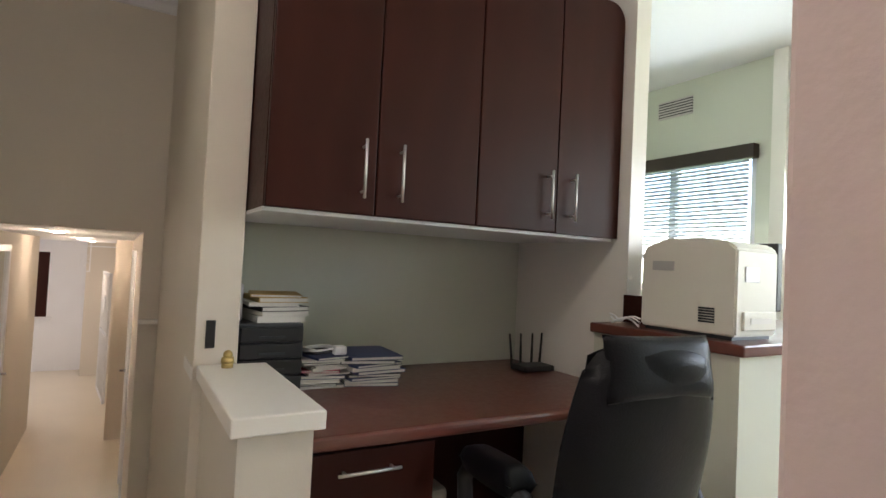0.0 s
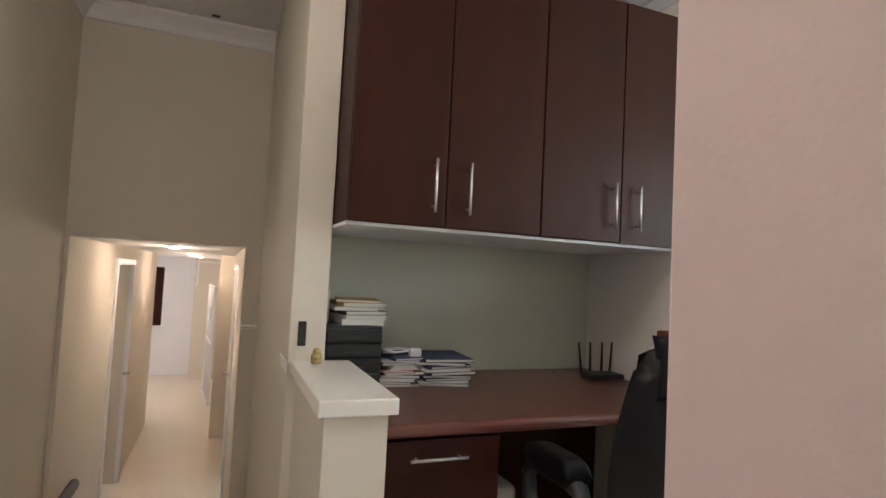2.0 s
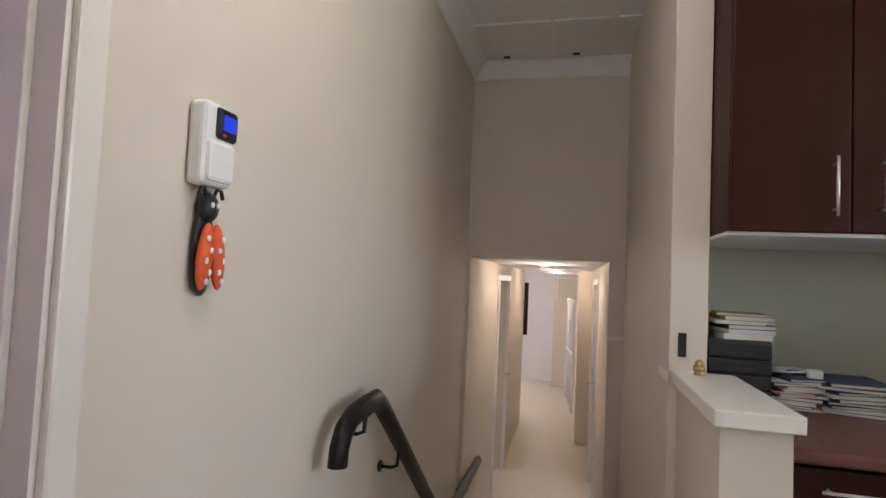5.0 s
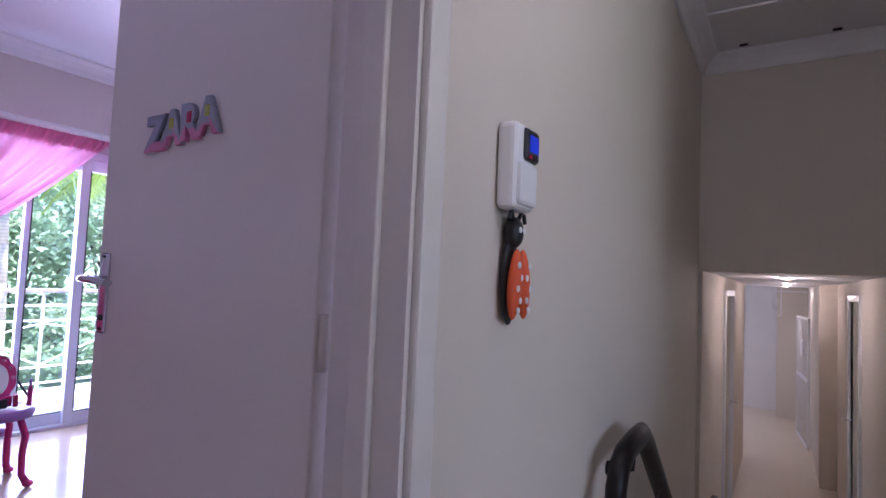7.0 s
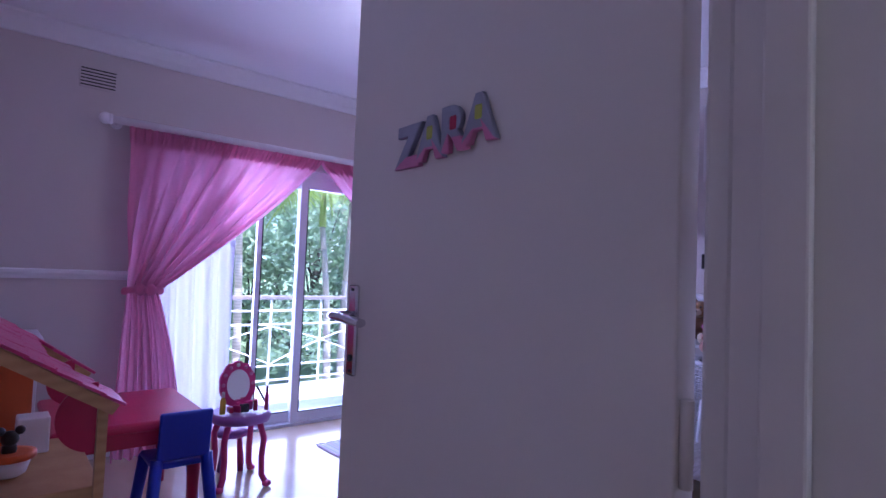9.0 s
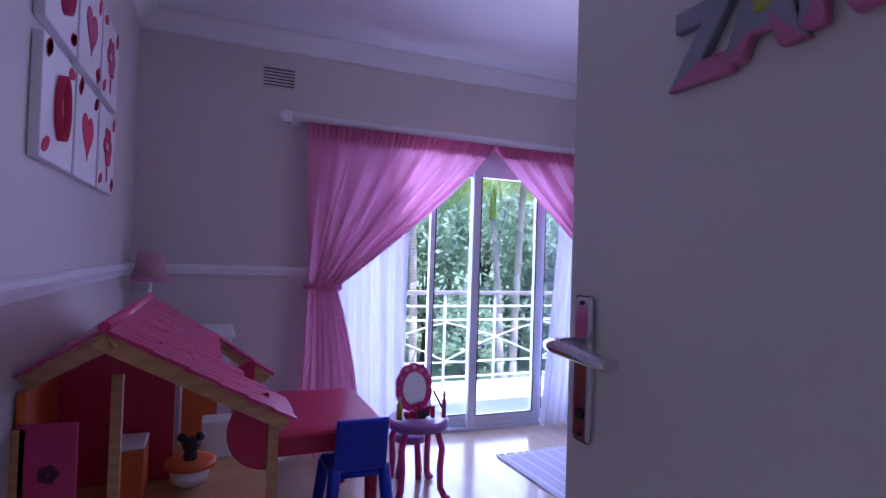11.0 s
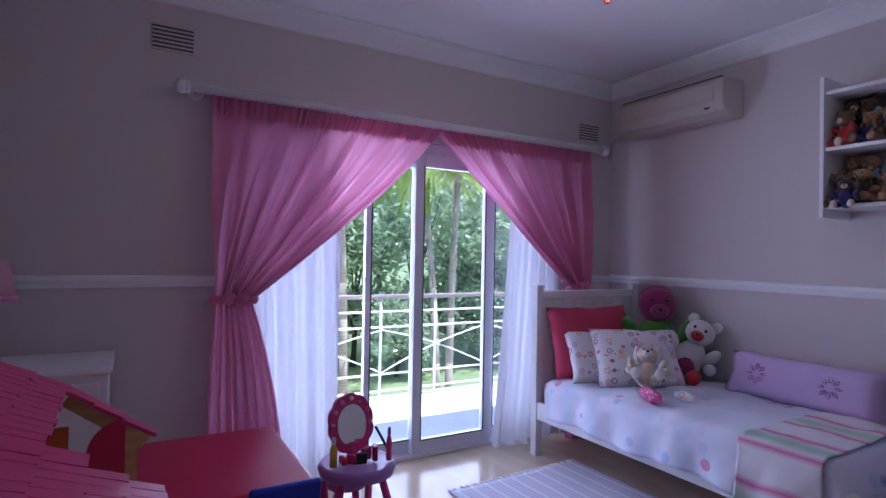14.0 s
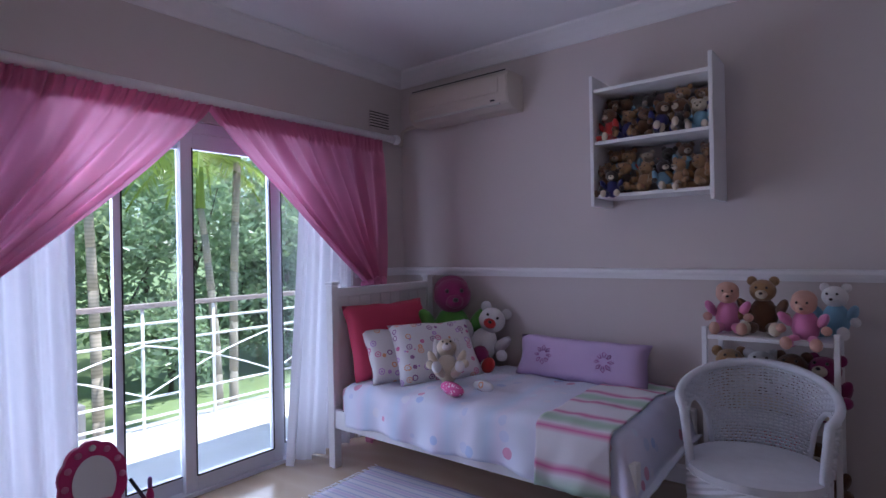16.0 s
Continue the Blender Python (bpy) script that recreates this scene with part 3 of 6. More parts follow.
part("window_frame", boxes((-1.40, -1.36, 10.99, 11.06, 0.0, 1.12), (-1.06, -1.02, 10.99, 11.06, 0.0, 1.12), (-1.36, -1.06, 10.99, 11.06, 1.08, 1.12)), WHITE, dd)
part("pane", boxes((-1.36, -1.06, 11.03, 11.04, 0.0, 1.08)), MAHOG, dd, "dark shuttered pane")
part("window_sill", boxes((-1.44, -0.98, 10.93, 11.0, -0.04, 0.0), bev=0.006), WHITE, dd)
grille = thing("gate_grille", (-0.62, 10.15, 0.9), "thin white steel grille above the corridor's end", "grille")
for row in ((-0.84, -0.04, 10.1, 10.118, 1.20, 1.218), (-0.84, -0.45, 10.1, 10.118, 0.80, 0.818), (-0.62, -0.605, 10.1, 10.118, 0.80, 1.27), (-0.465, -0.45, 10.1, 10.118, 0.80, 1.27)):
    part("bar", boxes(row), WHITE, grille)
bm = bmesh.new()
for k in range(5):
    a = k * math.pi / 5
    rod(bm, (-0.535 - 0.07 * math.cos(a), 10.109, 1.0 - 0.12 * math.sin(a)), (-0.535 + 0.07 * math.cos(a), 10.109, 1.0 + 0.12 * math.sin(a)), 0.005, seg=6)
part("star_scroll", bm, WHITE, grille)
for yy in (4.3, 6.6, 9.0):
    dl = thing("downlight", (-0.4, yy, 1.28), "small round recessed ceiling downlight, lit", "lamp", "corridor downlights")
    bm = bmesh.new()
    lathe(bm, [(0.05, -0.008), (0.05, 0.0), (0.035, 0.0), (0.035, -0.006)], (-0.4, yy, 1.279))
    part("rim", bm, WHITE, dl)
    bm = bmesh.new()
    rod(bm, (-0.4, yy, 1.268), (-0.4, yy, 1.274), 0.03)
    part("bulb", bm, glow("warm_bulb", (1.0, 0.85, 0.62), 6), dl)

# Unseen ceiling lamp, added as a fitting for the landing fill.
cl = thing("added_ceiling_lamp", (-0.30, 0.25, 2.62), "unseen round frosted ceiling lamp added over the landing, lit", "lamp")
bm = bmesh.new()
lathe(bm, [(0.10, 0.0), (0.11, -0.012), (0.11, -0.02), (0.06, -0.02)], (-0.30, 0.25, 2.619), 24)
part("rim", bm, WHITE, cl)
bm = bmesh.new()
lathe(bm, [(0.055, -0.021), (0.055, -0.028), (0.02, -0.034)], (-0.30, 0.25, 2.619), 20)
part("bulb", bm, glow("fill_lamp_glow", (1.0, 0.9, 0.8), 3), cl)

for x, y in ((-0.63, 3.10), (-0.18, 3.10)):
    bm = bmesh.new()
    box(bm, x - 0.022, x + 0.022, y - 0.006, y + 0.006, 2.606, 2.6195, bev=0.003)
    tagged(obj("ceiling_clip", bm, BLACK), "small dark metal clip on the boarded ceiling", "clip", "ceiling clips")

# handrail
hr = thing("handrail", (-0.80, 1.1, 0.6), "dark varnished wooden handrail on metal brackets along the stair wall", "handrail")
RAILP = [(0.028 * math.cos(k * math.tau / 12), 0.036 * math.sin(k * math.tau / 12)) for k in range(12)]
bm = bmesh.new()
sweep(bm, [(-0.79, 1.030, 0.575), (-0.79, 1.036, 0.625), (-0.79, 1.065, 0.672), (-0.79, 1.12, 0.698), (-0.79, 1.24, 0.706), (-0.79, 1.33, 0.706), (-0.79, 1.39, 0.67), (-0.79, 2.42, -0.165), (-0.79, 2.50, -0.20), (-0.79, 3.58, -0.20)], RAILP)
part("rail", bm, RAILW, hr)
for yy, zz in ((1.24, 0.66), (1.62, 0.43), (2.3, -0.12), (3.2, -0.24)):
    bm = bmesh.new()
    sweep(bm, [(-0.868, yy, zz - 0.05), (-0.82, yy, zz - 0.05), (-0.795, yy, zz - 0.04), (-0.79, yy, zz + 0.02)], 0.007)
    rod(bm, (-0.869, yy, zz - 0.05), (-0.862, yy, zz - 0.05), 0.022)
    part("bracket", bm, RAILW, hr, "dark metal bracket")

# keypad, ladybird, strike plate, brass latch
kp = thing("alarm_keypad", (-0.868, 0.470, 1.30), "white wall-mounted alarm keypad with a dark blue display", "keypad")
bm = bmesh.new()
box(bm, -0.869, -0.828, 0.416, 0.508, 1.292, 1.455, bev=0.012, seg=3)
part("housing", bm, WHITE, kp)
bm = bmesh.new()
box(bm, -0.840, -0.820, 0.446, 0.509, 1.385, 1.448, bev=0.009, seg=3)
scr = part("display", bm, BLACK, kp, "black display bezel")
part("screen", boxes((-0.8205, -0.8185, 0.458, 0.497, 1.403, 1.434)), glow("blue_lcd", (0.01, 0.03, 0.40), 0.12), scr, "dark blue lit screen")
part("lid", boxes((-0.840, -0.820, 0.424, 0.503, 1.300, 1.380), bev=0.008), WHITE, kp)
bm = bmesh.new()
ball(bm, (-0.8195, 0.463, 1.393), (0.0025, 0.006, 0.004), 8)
part("indicator", bm, CRIMSON, kp, "small red indicator")
bug = thing("ladybird_ornament", (-0.868, 0.470, 1.08), "black and orange ladybird wall ornament with white dots", "ornament")
bm = bmesh.new()
ball(bm, (-0.858, 0.470, 1.165), (0.010, 0.031, 0.088), 20)
ball(bm, (-0.852, 0.470, 1.252), (0.018, 0.026, 0.030), 16)
for s in (-1, 1):
    sweep(bm, [(-0.85, 0.470 + s * 0.010, 1.272), (-0.848, 0.470 + s * 0.020, 1.290), (-0.846, 0.470 + s * 0.030, 1.288), (-0.846, 0.470 + s * 0.036, 1.272)], 0.004)
part("body", bm, BLACK, bug)
ORG = mat("orange_felt", (0.72, 0.10, 0.02), 0.6, bump=0.1)
for s in (-1, 1):
    bm = bmesh.new()
    ball(bm, (0, 0, 0), (0.012, 0.019, 0.066), 18)
    bmesh.ops.transform(bm, matrix=pose(-0.838, 0.470 + s * 0.019, 1.155, s * 6, 0, 0), verts=bm.verts)
    wing = part("wing", bm, ORG, bug, "orange wing with white dots")
    for dy, dz in ((0.004, 0.035), (-0.006, 0.012), (0.007, -0.008), (-0.004, -0.030), (0.004, -0.048)):
        bm = bmesh.new()
        ball(bm, (-0.8275, 0.470 + s * (0.019 + dy), 1.155 + dz), (0.0028, 0.0056, 0.0066), 8)
        part("dot", bm, WHITE, wing)
for dy in (-0.008, 0.008):
    bm = bmesh.new()
    ball(bm, (-0.835, 0.470 + dy, 1.256), (0.003, 0.005, 0.006), 8)
    part("eye", bm, WHITE, bug)
solid("strike_plate", BLACK, "dark metal lock strike plate on the wall end", "plate", boxes=[(0.200, 0.226, 1.514, 1.521, 0.905, 0.985)], bev=0.002)
bm = bmesh.new()
rod(bm, (0.255, 1.46, 0.858), (0.255, 1.46, 0.872), 0.016)
rod(bm, (0.255, 1.46, 0.872), (0.255, 1.46, 0.888), 0.019, 0.016)
ball(bm, (0.255, 1.46, 0.894), 0.013)
tagged(obj("brass_latch", bm, BRASS), "small aged brass latch standing on the half wall", "latch")

# ---- the study ----
setting("wall_study_niche", STUDYWALL, "pale wall behind the desk", (0.292, 1.70, 1.90, 2.0, -0.1, 2.5))
setting("wall_study_pier", TRIM, "white wall pier beside the cupboards", (1.622, 1.70, 1.24, 1.90, -0.1, 2.5))
# Gap at y -1.2 to 0.3 is unseen, added for the side light.
setting("wall_study_east", STUDYWALL, "pale study wall with a window", (3.2, 3.32, -1.6, -1.2, -0.1, 2.5), (3.2, 3.32, 0.3, 1.68, -0.1, 2.5), (3.2, 3.32, -1.2, 0.3, -0.1, 1.08), (3.2, 3.32, -1.2, 0.3, 2.02, 2.5), (3.2, 3.32, 2.9, 3.3, -0.1, 2.5), (3.2, 3.32, 1.68, 2.9, -0.1, 1.08), (3.2, 3.32, 1.68, 2.9, 1.96, 2.5))
setting("wall_study_north", STUDYWALL, "pale study wall", (1.70, 3.32, 3.2, 3.32, -0.1, 2.5), (1.622, 1.70, 2.0, 3.32, -0.1, 2.5))
setting("wall_study_south", STUDYWALL, "pale study wall", (0.352, 3.32, -1.72, -1.6, -0.1, 2.5))
setting("trim_study_post", TRIM, "white vertical boxing on the study wall", (3.13, 3.2, 1.48, 1.56, 0, 2.5))
setting("ceiling_study", CEIL, "white study ceiling", (0.175, 3.32, -1.72, 3.32, 2.5, 2.6))
setting("trim_pier_cornice", CEIL, "white moulded cornice round the pier head", (1.60, 1.73, 1.20, 1.90, 2.40, 2.499), (1.61, 1.715, 1.22, 1.90, 2.33, 2.40), bev=0.012)
win = thing("window_1", (3.2, 2.3, 1.08), "white steel study window with venetian blind", "window", kind="structure")
part("window_frame", boxes((3.22, 3.26, 1.68, 1.72, 1.08, 1.96), (3.22, 3.26, 2.86, 2.9, 1.08, 1.96), (3.22, 3.26, 2.24, 2.29, 1.08, 1.96), (3.22, 3.26, 1.68, 2.9, 1.08, 1.12), (3.22, 3.26, 1.68, 2.9, 1.30, 1.33), (3.22, 3.26, 1.68, 2.9, 1.92, 1.96)), WHITE, win)
p = part("pane", boxes((3.238, 3.242, 1.70, 2.88, 1.10, 1.94)), GLASS, win)
p.visible_shadow = False
part("window_sill", boxes((3.14, 3.22, 1.66, 2.92, 1.055, 1.08), bev=0.004), TRIM, win)
bl = thing("venetian_blind", (3.16, 2.3, 1.95), "half lowered venetian blind with a dark wooden head rail", "blind")
part("head_rail", boxes((3.13, 3.19, 1.66, 2.92, 1.90, 1.985), bev=0.004), mat("dark_stained_wood", (0.035, 0.022, 0.016), 0.5, var=0.3), bl, "dark wooden head rail")
SLAT = mat("aluminium_slat", (0.62, 0.66, 0.66), 0.4, metal=0.3)
slat_bm = bmesh.new()
box(slat_bm, -0.014, 0.014, -0.60, 0.60, -0.001, 0.001)
slat0 = part("slat", slat_bm, SLAT, bl)
for k in range(20):
    o = slat0 if k == 0 else new("slat", slat0.data)
    o.parent = bl
    o.matrix_parent_inverse = Matrix()
    o.matrix_basis = pose(0, 0, -0.06 - 0.026 * k, 0, 25, 0)
for yy in (1.95, 2.6):
    bm = bmesh.new()
    rod(bm, (3.16, yy, 1.36), (3.16, yy, 1.92), 0.002, seg=6)
    part("cord", bm, SLAT, bl)


def vent(at, along, w, h, label):
    """A louvred wall vent; along is the wall's direction, 0 for x or 1 for y."""
    v = thing("wall_vent", at, label, "vent", "wall vents")
    x, y, z = at
    wide, deep = (w / 2, 0.006) if along == 0 else (0.006, w / 2)
    part("backing", boxes((x - wide, x + wide, y - deep, y + deep, z - h / 2, z + h / 2)), VENTD, v)
    for k in range(7):
        zz = z - h / 2 + h * k / 6
        bm = boxes((x - wide - 0.003, x + wide + 0.003, y - deep - 0.003, y + deep + 0.003, zz - h * 0.045, zz + h * 0.045))
        part("slat", bm, BEDWALL, v)


vent((3.196, 2.25, 2.33), 1, 0.26, 0.11, "small louvred air vent high on the study wall")
vent((-4.697, 0.07, 2.325), 1, 0.185, 0.12, "louvred air vent above the curtain rail")
vent((-4.697, 2.90, 2.22), 1, 0.185, 0.12, "louvred air vent above the curtain rail")

# overhead cupboards
xs = (0.294, 0.608, 0.962, 1.302, 1.616)
for c in (0, 2):
    cup = thing("wall_cupboard", ((xs[c] + xs[c + 2]) / 2, 1.3, 1.31), "dark mahogany overhead cupboard with two doors above the desk", "cupboard", "overhead cupboards")
    part("body", boxes((xs[c] + 0.001, xs[c + 2] - 0.001, 1.313, 1.898, 1.312, 2.215)), MAHOG, cup)
    part("base_board", boxes((xs[c] + 0.001, xs[c + 2] - 0.001, 1.318, 1.898, 1.300, 1.311)), WHITE, cup)
    for d in (c, c + 1):
        bm = bmesh.new()
        if d == 3:
            r, x1, z1 = 0.07, xs[4] - 0.002, 2.215
            arc = [(x1 - r + r * math.sin(k * math.pi / 16), z1 - r + r * math.cos(k * math.pi / 16)) for k in range(9)]
            prism(bm, [(xs[3] + 0.002, 1.31), (xs[3] + 0.002, z1)] + arc + [(x1, 1.31)], 0.020, pose(0, 1.29, 0))
        else:
            box(bm, xs[d] + 0.002, xs[d + 1] - 0.002, 1.29, 1.311, 1.31, 2.215, bev=0.004)
        dr = part("door", bm, MAHOG, cup)
        hx = (0.562, 0.681, 1.258, 1.368)[d]
        bm = bmesh.new()
        rod(bm, (hx, 1.262, 1.355), (hx, 1.262, 1.525), 0.0045)
        for zz in (1.375, 1.505):
            rod(bm, (hx, 1.264, zz), (hx, 1.29, zz), 0.004)
        part("handle", bm, STEEL, dr, "brushed steel bar handle")

desk = thing("desk", (1.0, 1.5, 0), "dark mahogany built-in desk with a drawer pedestal", "desk")
bm = bmesh.new()
box(bm, 0.36, 1.620, 1.085, 1.898, 0.712, 0.750, bev=0.014, seg=3)
part("desktop", bm, DESK, desk)
# Added dark panel, stands in for the shade in the kneehole.
part("kneehole_shade_panel", boxes((0.752, 1.618, 1.80, 1.82, 0.12, 0.711)), MAHOG, desk)
part("pedestal", boxes((0.36, 0.75, 1.135, 1.85, 0.03, 0.711)), MAHOG, desk)
for k, (z0, z1) in enumerate(((0.47, 0.700), (0.25, 0.462), (0.04, 0.242))):
    dr = part("drawer", boxes((0.364, 0.746, 1.113, 1.134, z0, z1), bev=0.003), MAHOG, desk)
    bm = bmesh.new()
    zz = z1 - 0.05
    rod(bm, (0.465, 1.090, zz), (0.635, 1.090, zz), 0.0045)
    for xx in (0.485, 0.615):
        rod(bm, (xx, 1.090, zz), (xx, 1.114, zz), 0.004)
    part("handle", bm, STEEL, dr, "brushed steel bar handle")
solid("desk_upstand", MAHOG, "mahogany upstand board at the desk's side", "board", boxes=[(1.60, 1.621, 0.95, 1.235, 0.90, 1.10)])
setting("wall_counter", STUDYWALL, "low pale wall under the printer counter", (1.46, 2.6, 0.70, 1.238, -0.1, 0.965))
solid("printer_counter", DESK, "mahogany counter top on a low wall", "counter", boxes=[(1.435, 2.64, 0.675, 1.239, 0.966, 1.0)], bev=0.006)

pr = thing("printer", (1.62, 0.9, 1.0), "ivory office printer standing on the counter", "printer")
bm = bmesh.new()
prof = [(0.735, 1.012), (0.735, 1.265), (0.76, 1.285), (0.86, 1.30), (0.98, 1.295), (1.055, 1.27), (1.065, 1.24), (1.065, 1.012)]
prism(bm, prof, 0.21, Matrix(((0, 1, 0, 1.49), (1, 0, 0, 0), (0, 0, 1, 0), (0, 0, 0, 1))))
bmesh.ops.bevel(bm, geom=list(bm.edges), offset=0.006, segments=2, affect="EDGES")
part("body", bm, IVORY, pr)
part("foot", boxes((1.50, 1.69, 0.75, 1.05, 1.001, 1.012)), DGREY, pr)
tray = part("paper_tray", boxes((1.52, 1.685, 0.727, 0.737, 1.03, 1.085), bev=0.003), IVORY, pr)
part("tray_slot", boxes((1.55, 1.655, 0.7245, 0.728, 1.05, 1.066)), PAPER, tray)
part("panel", boxes((1.53, 1.60, 0.7315, 0.736, 1.17, 1.215), bev=0.002), WHITE, pr)
for k in range(6):
    part("louvre", boxes((1.4865, 1.4905, 0.80, 0.85, 1.045 + 0.008 * k, 1.050 + 0.008 * k)), DGREY, pr)
part("badge", boxes((1.487, 1.4905, 0.94, 1.02, 1.195, 1.225)), mat("grey_badge", (0.45, 0.45, 0.43), 0.5), pr)
mon = thing("monitor", (1.85, 0.92, 1.0), "black flat monitor seen edge on", "monitor")
part("screen", boxes((1.80, 1.83, 0.79, 1.15, 1.08, 1.30), bev=0.004), BLACK, mon)
part("stand", boxes((1.80, 1.88, 0.9, 1.02, 1.0, 1.08), bev=0.004), BLACK, mon)
for k in range(3):
    bm = bmesh.new()
    pts = [(1.475 + 0.012 * math.sin(j * 0.9 + k), 1.06 + 0.016 * j, 1.006 + 0.022 * math.sin(j * 0.45 + k * 0.5) ** 2 + 0.004 * k) for j in range(9)]
    sweep(bm, pts, 0.003)
    tagged(obj("cable", bm, WHITE), "white cable curling behind the printer", "cable", "printer cables")

# desk clutter
bm = bmesh.new()
box(bm, 0.297, 0.325, 1.66, 1.84, 0.9690, 1.085, bev=0.004)
tagged(obj("box_file", bm, PLASTERW), "white box file standing on the organiser", "file")
tray_unit = thing("drawer_organiser", (0.40, 1.68, 0.75), "black plastic four-drawer desk organiser", "organiser")
part("case", boxes((0.296, 0.500, 1.57, 1.85, 0.751, 0.968), bev=0.004), DGREY, tray_unit)
for k in range(4):
    d = part("drawer", boxes((0.302, 0.496, 1.553, 1.569, 0.758 + 0.051 * k, 0.803 + 0.051 * k), bev=0.004), BLACK, tray_unit)
    part("pull", boxes((0.36, 0.44, 1.549, 1.553, 0.770 + 0.051 * k, 0.777 + 0.051 * k)), DGREY, d)


def book(x, y, z, w, d, h, turn, cover, label, group):
    b = thing("book" if h > 0.008 else "paper_sheet", (0, 0, 0), label, "book", group)
    part("cover", boxes((-w / 2, w / 2, -d / 2, d / 2, 0, h * 0.12), (-w / 2, w / 2, -d / 2, d / 2, h * 0.88, h), (-w / 2, -w / 2 + 0.003, -d / 2, d / 2, 0, h)), cover, b)
    part("paper_block", boxes((-w / 2 + 0.003, w / 2 - 0.004, -d / 2 + 0.003, d / 2 - 0.004, h * 0.13, h * 0.87)), PAPER, b)
    b.matrix_basis = pose(x, y, z, 0, 0, turn)
    return z + h + 0.0006


rnd = random.Random(5)
z = 0.9685
for k, (cv, h) in enumerate(((PAPER, 0.02), (PAPER, 0.014), (BLACK, 0.015), (PAPER, 0.012), (OCHRE, 0.016), (OCHRE, 0.008))):
    z = book(0.42 + rnd.uniform(-0.010, 0.012), 1.69, z, 0.16, 0.21, h, rnd.uniform(-12, 12), cv, "book in a small stack on the organiser", "books on the organiser")
z = 0.7505
for k in range(11):
    cv = (PAPER, DGREY, PAPER, BLUEF, PAPER, CRIMSON, PAPER)[k % 7]
    z = book(0.585 + rnd.uniform(-0.015, 0.015), 1.68, z, 0.15, 0.21, rnd.choice((0.008, 0.012, 0.016)), rnd.uniform(-15, 15), cv, "magazine or folder in an untidy desk stack", "stack of papers")
box_top = z
for k in range(2):
    bm = bmesh.new()
    cx, cy = 0.585, 1.66
    sweep(bm, [(cx + (0.05 + 0.01 * k) * math.cos(j * 0.7), cy + 0.05 * math.sin(j * 0.7), box_top + 0.006 + 0.010 * k + 0.004 * math.sin(j)) for j in range(16)], 0.0035)
    tagged(obj("cable_coil", bm, WHITE if k else DGREY), "coiled cable lying on the papers", "cable")
bm = bmesh.new()
box(bm, 0.62, 0.665, 1.60, 1.635, box_top, box_top + 0.03, bev=0.006)
tagged(obj("power_adapter", bm, WHITE), "small white plug adapter on the papers", "adapter")
z = 0.7505
for k in range(9):
    z = book(0.755 + rnd.uniform(-0.012, 0.018), 1.67, z, 0.19, 0.24, rnd.choice((0.009, 0.012)), rnd.uniform(-14, 14), (BLUEF, PAPER, BLUEF, DGREY)[k % 4], "navy folder in a fanned stack on the desk", "stack of folders")
router = thing("router", (1.45, 1.62, 0.75), "black wireless router with four upright aerials", "router")
bm = bmesh.new()
box(bm, 1.43, 1.59, 1.58, 1.68, 0.752, 0.775, bev=0.006)
part("case", bm, BLACK, router)
for xx, dx in ((1.435, -0.015), (1.48, 0.0), (1.54, 0.004), (1.585, 0.012)):
    bm = bmesh.new()
    rod(bm, (xx, 1.675, 0.765), (xx + dx, 1.68, 0.90), 0.006, 0.004, seg=8)
    part("aerial", bm, BLACK, router)

# office chair
oc = thing("office_chair", (0, 0, 0), "black leather swivel office chair drawn up to the desk", "chair")


def cushion(bm, w, d, h, puff=0.5, n=14, m=None):
    """A stuffed pad, w by d by h, fuller in the middle than at its edges."""
    def top(s):
        def at(u, v):
            a, b = 2 * u - 1, 2 * v - 1
            k = (1 - abs(a) ** 4) * (1 - abs(b) ** 4)
            pinch = 1 - 0.05 * (a * a * (1 - b * b) + b * b * (1 - a * a))
            return Vector((a * w / 2 * pinch, b * d / 2 * pinch, s * h / 2 * (k ** puff)))
        return at
    before = set(bm.verts)
    sheet(bm, n, n, top(1))
    sheet(bm, n, n, top(-1))
    vs = [v for v in bm.verts if v not in before]
    if m is not None:
        bmesh.ops.transform(bm, matrix=m, verts=vs)
    bmesh.ops.remove_doubles(bm, verts=vs, dist=0.0004)


bm = bmesh.new()
cushion(bm, 0.46, 0.46, 0.13, 0.35, m=pose(0, 0, 0.46))
part("seat", bm, LEATHER, oc)
bm = bmesh.new()


def back_at(s):
    def at(u, v):
        a, h = 2 * u - 1, v
        w = 0.235 * (0.90 + 0.18 * math.sin(math.pi * min(1, h * 1.1)) - 0.10 * max(0, h - 0.8) * 5 * 0.3)
        edge = (1 - abs(a) ** 6) * (1 - abs(2 * h - 1) ** 10)
        lumps = 0.012 * abs(math.sin(h * math.pi * 3))
        return Vector((a * w, -0.20 - 0.10 * h + 0.05 * a * a + s * (0.05 * edge ** 0.5 + (lumps * edge if s > 0 else 0.006 * math.sin(7 * h + 3 * a))), 0.50 + 0.56 * h - 0.03 * a ** 4 * (h > 0.9)))
    return at


sheet(bm, 18, 24, back_at(1))
sheet(bm, 18, 24, back_at(-1))
bmesh.ops.remove_doubles(bm, verts=bm.verts, dist=0.0006)
part("backrest", bm, LEATHER, oc)
bm = bmesh.new()
cushion(bm, 0.36, 0.15, 0.085, 0.40, n=20, m=pose(0, -0.285, 1.005, 78, 0, 0))
part("headrest", bm, LEATHER, oc, "rumpled leather headrest")
